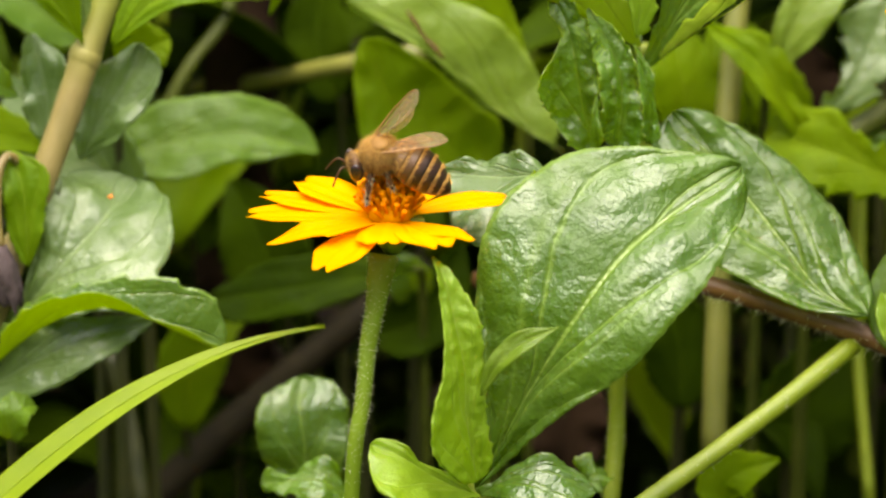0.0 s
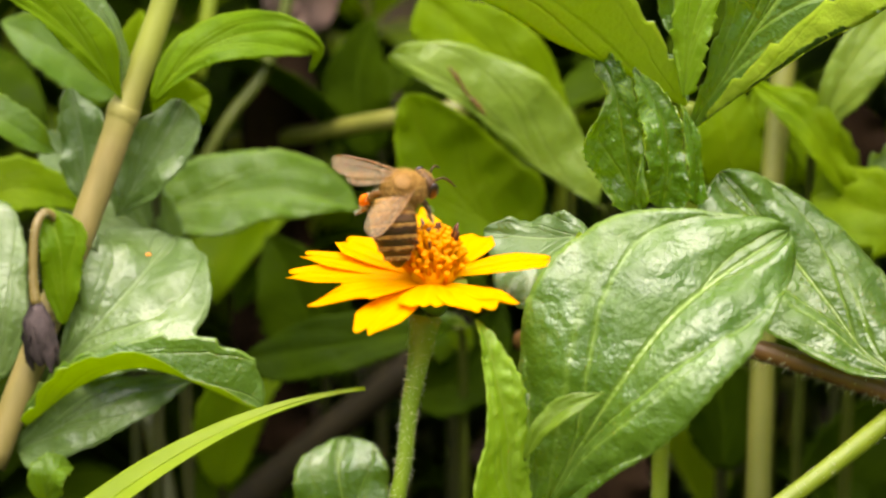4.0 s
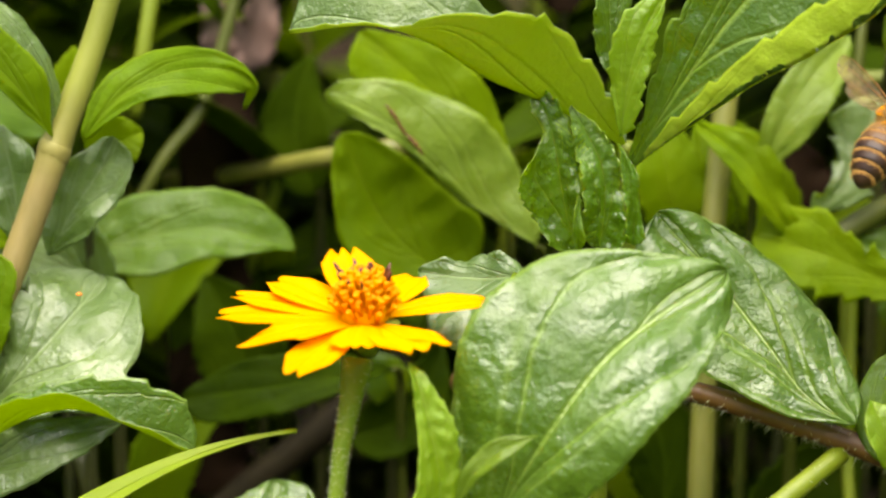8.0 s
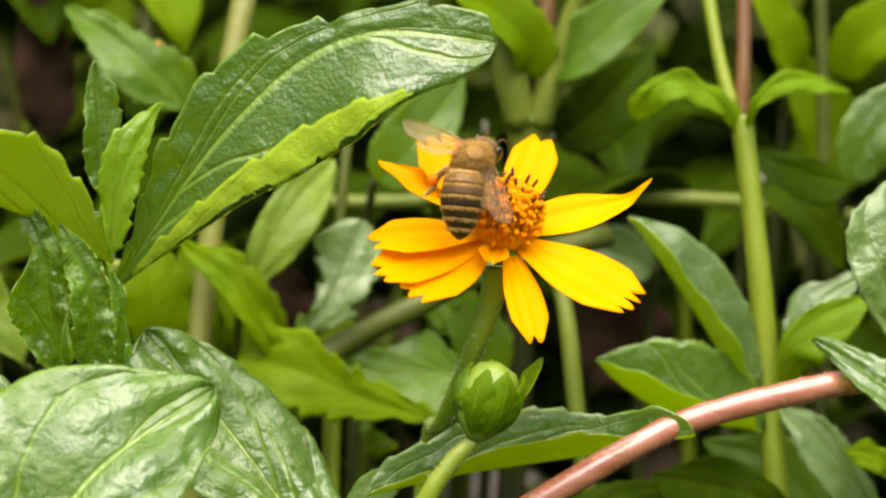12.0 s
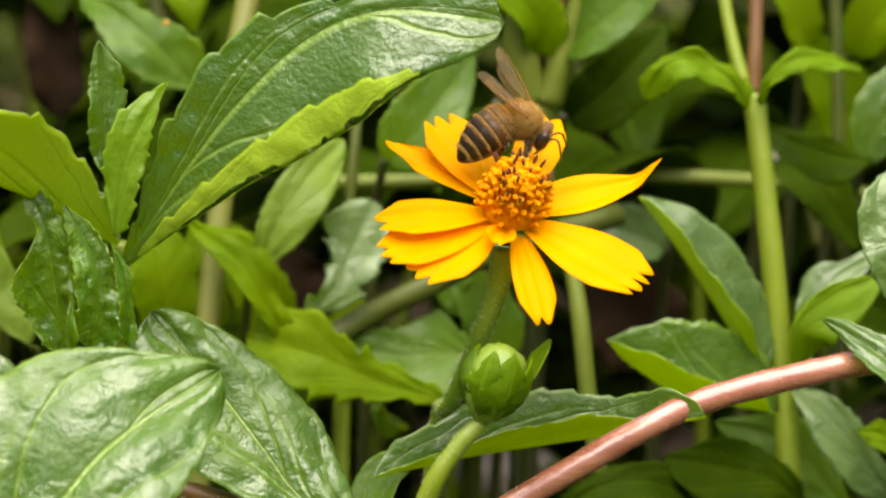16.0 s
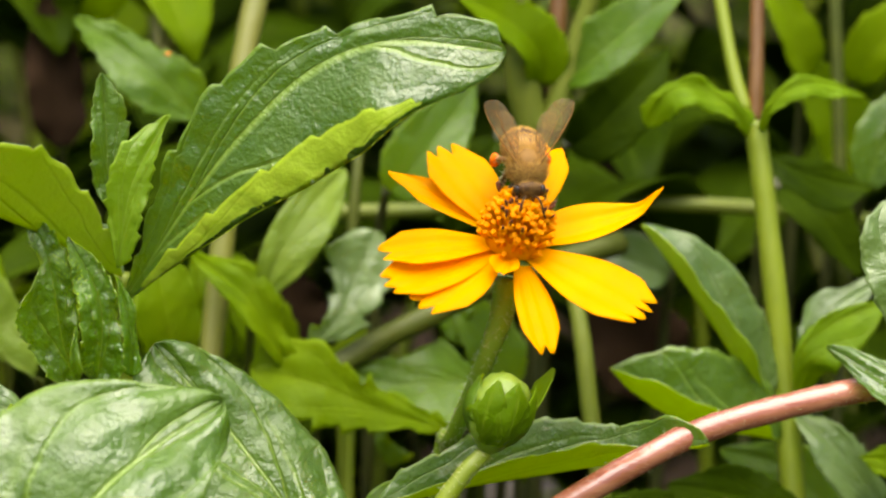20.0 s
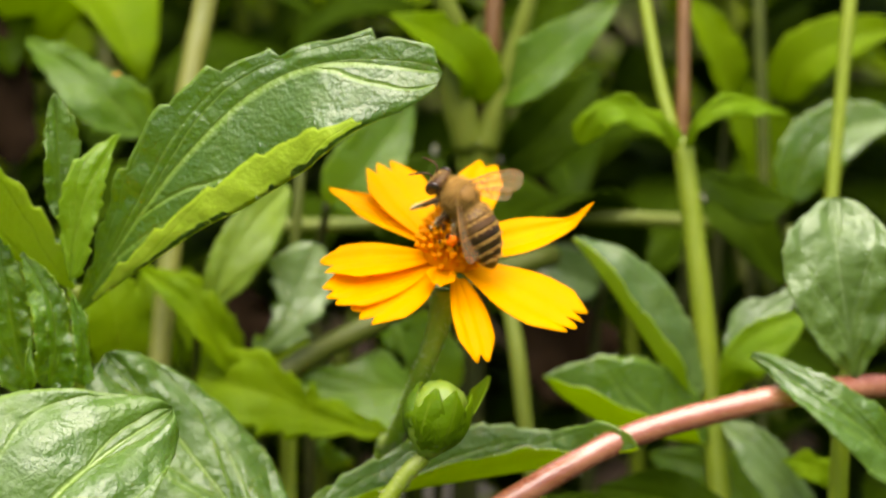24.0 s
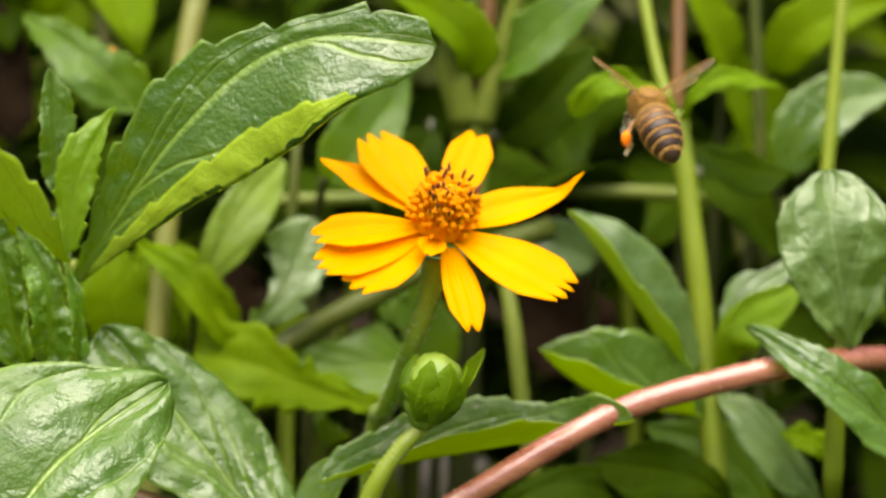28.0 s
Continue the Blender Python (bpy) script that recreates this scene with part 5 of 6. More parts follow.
leaf(CRINKLE, back, (22.8, 1.3, 58.9), (24.7, 0.0, 62.0), (26.1, 1.8, 60.8), 5, (0, -0.6, 0.8), wav=0.8)
leaf(GREEN, back, (-42.8, 6.8, 64.4), (-42.0, 5.7, 68.2), (-39.9, 7.8, 68.2), 5, (0, -0.6, 0.8))
leaf(OLIVE, back, (-24.6, 56.9, 50.6), (-23.0, 57.5, 61.0), (-16.5, 58.5, 65.2), 9, (0, -1, 0.3))
tube("stem", [(-30.2, 48.8, 42.6), (-31.5, 51.2, 52.3), (-33.7, 53.6, 62.1)], [1.3] * 3, STEM_SHADED_DARK, back)
tube("stem", [(-34.3, 57.4, 36.0), (-19.7, 62.7, 48.8), (-2.0, 68.2, 62.5), (6.9, 71.7, 68.4)], [2.2] * 4, STEM_SHADED_BLACK, back)

# ---- dried bud hanging by the left shoot ----
dried = thing("dried_bud", "dark withered flower head hanging on a bent stalk", "bud", at=(-43.7, 11.7, 83.9))
tube("stalk", [(-41.3, 16.4, 94.7), (-43.0, 14.8, 96.6), (-44.1, 13.3, 94.8), (-44.3, 12.1, 89.8), (-44.0, 11.3, 86.6)], [0.5, 0.55, 0.55, 0.55, 0.65], STEM_TAN, dried, hairs=80, hair_len=0.3)
for k in range(7):
    a = k / 7 * 6.283
    dx, dy = math.cos(a), math.sin(a)
    b = np.array((-43.9, 11.4, 86.8))
    leaf(DRY, dried, b + (dx * 0.6, dy * 0.6, 0), b + (dx * 2.0 + 0.2, dy * 2.0, -3.6), b + (dx * 1.5 + 0.8, dy * 1.5, -7.6 + 0.7 * math.sin(3 * k)), 3.2, (dx, dy, 0.2), name="sepal", nu=10, nv=3, left=(-20, -20, 0, .6), right=(-20, -20, 0, .6))
rel(dried)

# ---- withered stump and stone behind ----
stump = thing("withered_stalk", "dark brown withered stalk with a torn dry top", "dead stalk", at=(-19.7, 80.2, 61.1))
tube("stalk", [(-19.8, 82.2, 52.8), (-18.7, 87.1, 80.6), (-17.8, 88.5, 94.6), (-17.5, 90.8, 103.9)], [5.2, 5.2, 5.0, 4.2], DEAD_SHADED, stump, bumps=0.12, sides=14)
leaf(DRYLEAF, stump, (-18.9, 88.0, 100.7), (-17.3, 87.6, 107.5), (-20.2, 87.1, 113.5), 6, (0, -1, 0.3), name="dry_leaf", wav=1.0)
leaf(DRYLEAF, stump, (-16.7, 88.2, 101.4), (-13.0, 88.0, 108.9), (-12.2, 87.8, 116.4), 6, (0.4, -1, 0.3), name="dry_leaf", wav=1.0)
rel(stump)
sv, sf = lathe([(2, -4), (5.5, -3), (7.5, 0), (5.5, 3), (2, 4)], 14, 3, 0.12)
stone = tagged(mesh_object("stone", sv, sf, STONE), "grey-brown stone on the soil behind the leaves", "stone")
stone.location = Vector((86.2, 85.0, 63.9)) * MM


# ---- farther shoots of the same plant, down to the ground ----
def wild_shoot(x, y, height, seed, mats, size, group="shoots behind"):
    rng = random.Random(seed)
    sh = thing("leafy_shoot", "shaded leafy shoot farther back", "plant", group, at=(x, y, 0))
    lx, ly = rng.uniform(-25, 25), rng.uniform(-20, 20)
    pts = [(0, 0, -3), (lx * 0.3, ly * 0.3, height * 0.5), (lx, ly, height)]
    tube("stem", pts, [1.4, 1.2, 0.8], rng.choice((STEM, STEM, STEM_SHADED_DARK, STEM_PALE)), sh, sides=8)
    n = max(3, int(height / 17))
    a0 = rng.uniform(0, 6.28)
    for k in range(n):
        q = (k + 0.8) / n
        p = np.array((lx * q, ly * q, height * q))
        for side in (0, 1):
            a = a0 + k * 1.57 + side * math.pi + rng.uniform(-.3, .3)
            ln = size * rng.uniform(0.7, 1.15)
            up = rng.uniform(0.15, 0.7)
            d = np.array((math.cos(a), math.sin(a), up))
            leaf(rng.choice(mats), sh, p, p + d * ln * 0.55 + np.array((0, 0, 3)), p + d * ln * (1, 1, 0.3), ln * rng.uniform(0.36, 0.5), (-d[0] * .4, -d[1] * .4 - .1, 1),
                 nu=12, nv=4, left=(15, 5, 0, .6), right=(15, 5, 0, .6))
    return sh


# Heights run past the visible top; the added canopy blocks light from the gaps.
rng = random.Random(4)
for row, (y, step, hgt) in enumerate(((94, 25, 130), (118, 27, 175), (145, 30, 205), (200, 38, 220), (280, 50, 230), (400, 65, 240), (560, 85, 250))):
    wide = 110 * (1 + y / 480)
    x = -70 * (1 + y / 480) + rng.uniform(0, step)
    while x < wide + 60:
        wild_shoot(x, y + rng.uniform(-12, 12), hgt * rng.uniform(0.6, 1.15), rng.randint(0, 9999), (SHADED, SHADED, SHADED, SHADED, SHADED, SHADED, OLIVE) if row < 2 else (SHADED, SHADED, SHADED, SHADED, SOFT, OLIVE) if row < 3 else (SHADED, SHADED, SHADED, OLIVE), 36 if row < 4 else 46)
        x += step * rng.uniform(0.75, 1.25)


# ---- the rest of the bed: low creeping plants all round ----
def plant_bed(count, seed):
    r = np.random.RandomState(seed)
    verts, faces = [], []
    made = 0
    while made < count:
        d, a = 60 + 2800 * r.uniform() ** 1.5, r.uniform(0, 6.283)
        x, y = 30 + d * math.cos(a), 80 + d * math.sin(a)
        z = r.uniform(20, 130)
        if -110 - 0.2 * max(y, 0) < x < 190 + 0.25 * max(y, 0) and -60 < y < 640:
            continue
        if -240 < x < 340 and -720 < y <= -60:
            z = 8 + 0.25 * z
        made += 1
        h = r.uniform(0, 6.283)
        ln, w = r.uniform(30, 50), r.uniform(8, 12)
        t = np.array((math.cos(h), math.sin(h), r.uniform(-0.2, 0.6)))
        s = np.array((-math.sin(h), math.cos(h), r.uniform(-0.3, 0.3)))
        p = np.array((x, y, z))
        k = len(verts)
        verts += [p, p + t * ln * .4 + s * w + (0, 0, 4), p + t * ln * .45 + (0, 0, 1), p + t * ln * .4 - s * w + (0, 0, 4), p + t * ln * (1, 1, .4), (x - t[0] * 6, y - t[1] * 6, -2), (x - t[0] * 6 + 2, y - t[1] * 6, -2)]
        faces += [(k, k + 2, k + 1), (k, k + 3, k + 2), (k + 1, k + 2, k + 4), (k + 2, k + 3, k + 4), (k, k + 5, k + 6)]
    ob = mesh_object("creeping_plants", verts, faces, GREEN, uvs=[((i % 7) / 7, 0.5) for i in range(len(verts))])
    return tagged(ob, "low green creeping plants covering the bed", "plants", kind="stuff")


plant_bed(13000, 2)


# ---- orange specks of pollen on two leaves ----
for place in ((-31.2, 14.6, 91.7), (37.9, 53.7, 128.7)):
    sv, sf = lathe([(0.1, -0.2), (0.36, -0.08), (0.4, 0.08), (0.15, 0.22)], 8)
    speck = tagged(mesh_object("pollen_speck", sv, sf, POLLEN_DROP), "orange grain of fallen pollen on a leaf", "pollen", "pollen specks")
    speck.location = Vector(place) * MM

for ob in (front, upper, gb, lefts, run, rights, side, *BINS):
    rel(ob)

# ---- honey bee ----
FUR = plain_mat("bee_fur", (0.22, 0.112, 0.022), (0.6, 0.39, 0.12), rough=0.85, scale=2400, trans=0.3, under=(0.6, 0.33, 0.06), gloss=0.12)
BAND_FUR = plain_mat("bee_band_fur", (0.48, 0.28, 0.07), (0.66, 0.43, 0.13), rough=0.85, scale=900, trans=0.3, under=(0.6, 0.42, 0.16), gloss=0.12)
CHITIN = plain_mat("bee_chitin", (0.03, 0.014, 0.006), (0.075, 0.035, 0.012), rough=0.5, scale=700, gloss=0.2)
AMBER = plain_mat("bee_amber", (0.16, 0.07, 0.014), (0.26, 0.125, 0.028), rough=0.4, scale=600)
PLATE = plain_mat("bee_back", (0.11, 0.055, 0.012), (0.2, 0.105, 0.025), rough=0.6, scale=900, gloss=0.15)
SKIN = plain_mat("bee_skin", (0.16, 0.085, 0.02), (0.25, 0.14, 0.035), rough=0.8, scale=900, gloss=0.15)
EYE = plain_mat("bee_eye", (0.01, 0.005, 0.004), (0.025, 0.012, 0.008), rough=0.2, scale=900)
POLLEN = plain_mat("pollen", (0.85, 0.12, 0.003), (0.95, 0.22, 0.006), rough=0.75, scale=1500, gloss=0.2)


def wing_mat():
    m, t, n, out = tree("bee_wing")
    obj = t.nodes.new("ShaderNodeTexCoord").outputs["Object"]
    cells = n("TexVoronoi", "Distance", Vector=obj, Scale=650.0, feature="DISTANCE_TO_EDGE")
    vein = n("MapRange", "Result", i0=cells, i1=0.015, i2=0.05, i3=1.0, i4=0.0)
    tint = n("MixRGB", i0=vein, i1=(0.5, 0.43, 0.3, 1), i2=(0.2, 0.11, 0.04, 1))
    pr = n("BsdfPrincipled", Base_Color=tint, Roughness=0.28, Specular_IOR_Level=0.4)
    veil = n("MixShader", i0=0.4, i1=pr, i2=n("BsdfTranslucent", Color=(0.6, 0.42, 0.2, 1)))
    clear = n("BsdfTransparent", Color=(0.96, 0.88, 0.7, 1))
    fac = n("Math", operation="ADD", i0=n("Math", operation="MULTIPLY", i0=vein, i1=0.3), i1=0.13)
    t.links.new(n("MixShader", i0=fac, i1=clear, i2=veil), out.inputs[0])
    return m


WING = wing_mat()


def ellipsoid(r, rings=10, sides=16):
    prof = [(max(math.cos(a), 0.03), math.sin(a)) for a in np.linspace(-1.54, 1.54, rings)]
    v, f = lathe(prof, sides)
    return [(x * r[0], y * r[1], z * r[2]) for x, y, z in v], f


def ring_mat():
    """A plate of the abdomen: a pale base, then amber, then a dark hind edge; tan on the flanks and belly."""
    m, t, n, out = tree("bee_ring")
    tc = t.nodes.new("ShaderNodeTexCoord").outputs["Object"]
    sep = t.nodes.new("ShaderNodeSeparateXYZ")
    t.links.new(tc, sep.inputs[0])
    uv = t.nodes.new("ShaderNodeSeparateXYZ")
    t.links.new(t.nodes.new("ShaderNodeUVMap").outputs[0], uv.inputs[0])
    spot = n("TexNoise", "Fac", Vector=tc, Scale=1100.0, Detail=3.0)
    along = n("Math", operation="ADD", i0=uv.outputs[0], i1=n("MapRange", "Result", i0=spot, i1=0.2, i2=0.8, i3=-0.09, i4=0.09))
    back = ramp(t, along, [(0.0, (0.44, 0.25, 0.065)), (0.1, (0.36, 0.19, 0.045)), (0.2, (0.12, 0.05, 0.01)), (0.42, (0.028, 0.012, 0.004)), (1.0, (0.012, 0.006, 0.003))])
    dark = n("MixRGB", i0=n("MapRange", "Result", i0=uv.outputs[1], i1=0.0, i2=0.36, i3=0.55, i4=0.0), i1=back, i2=(0.2, 0.1, 0.03, 1))
    belly = n("MapRange", "Result", i0=sep.outputs[2], i1=-0.0019, i2=-0.0007, i3=0.75, i4=0.0)
    col = n("MixRGB", i0=belly, i1=dark, i2=(0.3, 0.17, 0.05, 1))
    rgh = n("MapRange", "Result", i0=along, i1=0.2, i2=0.5, i3=0.75, i4=0.36)
    bmp = n("Bump", Height=spot, Strength=0.35, Distance=0.00012)
    t.links.new(n("BsdfPrincipled", Base_Color=col, Roughness=rgh, Normal=bmp, Specular_IOR_Level=0.3), out.inputs[0])
    return m


RING = ring_mat()


def hairs(roots, ways, length, thick, lean, rng):
    hv, hf = [], []
    for p, nrm in zip(roots, ways):
        e = p + (nrm + rng.normal(size=3) * 0.32 + np.array(lean)) * length * rng.uniform(0.5, 1.1)
        s = unit(np.cross(nrm, rng.normal(size=3))) * thick
        q = np.cross(nrm, s)
        k = len(hv)
        hv += [p + s, p - s * 0.5 + q, p - s * 0.5 - q, e]
        hf += [(k, k + 1, k + 3), (k + 1, k + 2, k + 3), (k + 2, k, k + 3)]
    return hv, hf


def fur(r, centre, count, length, parent, seed, bare=None):
    """Fur over an ellipsoid; bare: the middle and radius of a worn spot."""
    rng = np.random.RandomState(seed)
    roots, ways = [], []
    for _ in range(count):
        d = unit(rng.normal(size=3))
        p = d * np.array(r) * 0.97
        if bare and np.linalg.norm(p - np.array(bare[0])) < bare[1] * rng.uniform(0.75, 1.1):
            continue
        roots.append(np.array(centre) + p)
        ways.append(unit(d / np.array(r)))
    hv, hf = hairs(roots, ways, length, 0.032, (0, -0.3, 0), rng)
    return tagged(mesh_object("fur", hv, hf, FUR, parent), kind="stuff")


def build_bee():
    bee = thing("honey_bee", "golden-brown honey bee with striped abdomen and orange pollen loads", "bee")
    v, f = ellipsoid((2.08, 2.2, 1.95), 14, 20)
    th = mesh_object("thorax", v, f, SKIN, bee, "furry golden thorax")
    fur((2.08, 2.2, 1.95), (0, 0, 0), 3600, 0.62, th, 3, ((0, -0.35, 1.92), 1.0))
    v, f = ellipsoid((1.25, 1.2, 0.5), 10, 18)
    mesh_object("thorax_plate", [(x, y - 0.35, z + 1.56) for x, y, z in v], f, PLATE, th, "bare dark brown back plate")
    # a flattened head, wider above than at the jaws
    v, f = ellipsoid((1.72, 0.9, 1.5), 12, 18)
    hd = mesh_object("head", [(x * (1 + 0.14 * z), y + 2.7, z - 0.5) for x, y, z in v], f, CHITIN, bee, "dark head with golden fur")
    fur((1.5, 0.9, 1.4), (0, 2.7, -0.45), 900, 0.4, hd, 5)
    for sg in (1, -1):
        v, f = ellipsoid((0.5, 0.74, 1.18), 10, 14)
        mesh_object("eye", [(x + sg * 1.38, y + 2.85, z - 0.4) for x, y, z in v], f, EYE, hd, "glossy black eye")
        tube("antenna", [(sg * 0.42, 3.5, -0.25), (sg * 0.75, 4.05, 0.35), (sg * 1.0, 4.6, 0.3), (sg * 1.35, 5.3, -0.5), (sg * 1.6, 5.8, -1.2)], [0.12, 0.11, 0.13, 0.12, 0.09], CHITIN, hd, sides=7, bumps=0.06, count=18)
        tube("jaw", [(sg * 0.5, 3.1, -1.6), (sg * 0.35, 3.25, -2.05), (sg * 0.1, 3.2, -2.3)], [0.22, 0.18, 0.07], CHITIN, hd, sides=7)
    tube("tongue", [(0, 3.2, -1.7), (0, 3.15, -2.6), (0, 2.95, -3.2)], [0.26, 0.17, 0.07], AMBER, hd, sides=7)
    # abdomen: six overlapping plates over a soft core
    prof = lambda q: 2.42 * (math.sin(math.pi * min(1, 0.2 + 0.8 * q)) ** 0.62 if q < 0.985 else 0.06)
    drop = lambda q: -0.25 - 0.9 * q * q

    def ring(q0, q1, grow, steps=6, sides=24):
        verts, faces, uvs = [], [], []
        for i in range(steps):
            g = i / (steps - 1)
            q = q0 + (q1 - q0) * g
            r = max(prof(q), 0.1) + grow * (0.55 + 0.45 * g)
            for k in range(sides):
                a = 2 * math.pi * k / sides
                verts.append((r * math.cos(a), -0.1 - 7.5 * q, drop(q) + 0.2 + 0.92 * r * math.sin(a)))
                uvs.append((g, q0))
        for i in range(steps - 1):
            for k in range(sides):
                a, b = i * sides + k, i * sides + (k + 1) % sides
                faces.append((a, a + sides, b + sides, b))
        faces.append(tuple(range(sides)))
        faces.append(tuple(range((steps - 1) * sides, steps * sides))[::-1])
        return verts, faces, uvs

    v, f, _ = ring(0.0, 0.97, -0.12, 16)
    ab = mesh_object("abdomen", v, f, AMBER, bee, "striped brown abdomen")
    ab.location = Vector((0, -1.6, -0.2)) * MM
    rng = np.random.RandomState(12)
    cuts = (0.0, 0.19, 0.36, 0.53, 0.69, 0.83, 0.985)
    for k in range(6):
        v, f, uv = ring(cuts[k], cuts[k + 1] + 0.012, 0.07)
        rg = mesh_object("abdomen_ring", v, f, RING, ab, "amber-brown ring" if k < 1 else "dark brown ring with a pale base", uvs=uv)
        roots, ways = [], []
        for _ in range(240 if k else 420):
            q = cuts[k] + rng.uniform(0.0, 0.055 if k else 0.16)
            a = rng.uniform(-0.4, math.pi + 0.4)
            r = prof(q) + 0.04
            roots.append(np.array((r * math.cos(a), -0.1 - 7.5 * q, drop(q) + 0.2 + 0.92 * r * math.sin(a))))
            ways.append(unit((math.cos(a), 0, math.sin(a))))
        hv, hf = hairs(roots, ways, 0.24 if k else 0.4, 0.024, (0, -0.9, 0), rng)
        tagged(mesh_object("hair_band", hv, hf, BAND_FUR, rg), kind="stuff")
    # legs, the hind pair with pollen loads
    for sg in (1, -1):
        for k, (y, wide, reach) in enumerate(((1.2, 1.5, 1.2), (-0.1, 1.7, -0.4), (-1.2, 2.2, -2.1))):
            pts = [(sg * 0.9, y, -1.2), (sg * (0.9 + wide * 0.5), y + reach * 0.35, -1.35), (sg * (0.9 + wide * 0.8), y + reach * 0.75, -2.6), (sg * (0.8 + wide * 0.75), y + reach * 0.95, -3.6), (sg * (0.85 + wide * 0.85), y + reach * 1.15, -4.2), (sg * (0.95 + wide * 0.9), y + reach * 1.3, -4.7)]
            lg = tube("leg", pts, [0.3, 0.34, 0.4 if k == 2 else 0.27, 0.3 if k == 2 else 0.2, 0.17, 0.07], AMBER if k == 2 else CHITIN, bee, sides=9, seed=k, count=28, hairs=160, hair_len=0.35)
            if k == 2:
                v, f = ellipsoid((0.6, 0.7, 0.95), 10, 14)
                grit = np.random.RandomState(8)
                mesh_object("pollen_load", [(x * grit.uniform(.9, 1.08) + pts[2][0] + sg * 0.2, yy * grit.uniform(.9, 1.08) + pts[2][1] - 0.15, z + pts[2][2] - 0.3) for x, yy, z in v], f, POLLEN, lg, "orange ball of pollen")

    def wing(length, width, sg):
        n, rows = 22, (0.26, 0.1, -0.08, -0.3, -0.52, -0.74)
        verts = []
        for i in range(n):
            u = i / (n - 1)
            w = width * (0.14 + 0.86 * math.sin(math.pi / 2 * min(1, u / 0.72)) ** 1.3) * math.sqrt(max(0.02, 1 - max(0, (u - 0.72) / 0.28) ** 2.3))
            for v in rows:
                verts.append((sg * u * length, v * w, 0.1 * math.sin(14 * v + 2 * u) * min(1, 3 * u) - 0.25 * u * u))
        m, c = len(verts), len(rows)
        verts += [(x, y, z - 0.02) for x, y, z in verts]
        faces = []
        for i in range(n - 1):
            for j in range(c - 1):
                a = i * c + j
                faces += [(a, a + 1, a + c + 1, a + c), (m + a, m + a + c, m + a + c + 1, m + a + 1)]
        return verts, faces

    wings = []
    for sg in (1, -1):
        v, f = wing(7.8, 2.6, sg)
        a = mesh_object("forewing", v, f, WING, bee, "clear amber veined wing")
        v, f = wing(5.4, 1.9, sg)
        b = mesh_object("hindwing", v, f, WING, bee, "clear amber veined wing")
        tube("wing_vein", [(0, 0.3, 0.03), (sg * 3.5, 0.7, 0.0), (sg * 6.4, 0.66, -0.15), (sg * 7.6, 0.25, -0.22)], [0.11, 0.08, 0.06, 0.03], AMBER, a, "brown leading vein", sides=6)
        tube("wing_vein", [(0, 0.0, 0.03), (sg * 3.5, -0.2, 0.03), (sg * 6.4, -0.5, -0.12)], [0.06, 0.04, 0.02], AMBER, a, "brown vein", sides=6)
        wings += [(a, sg, 0), (b, sg, 1)]
    return bee, wings, ab


bee, bee_wings, bee_abdomen = build_bee()

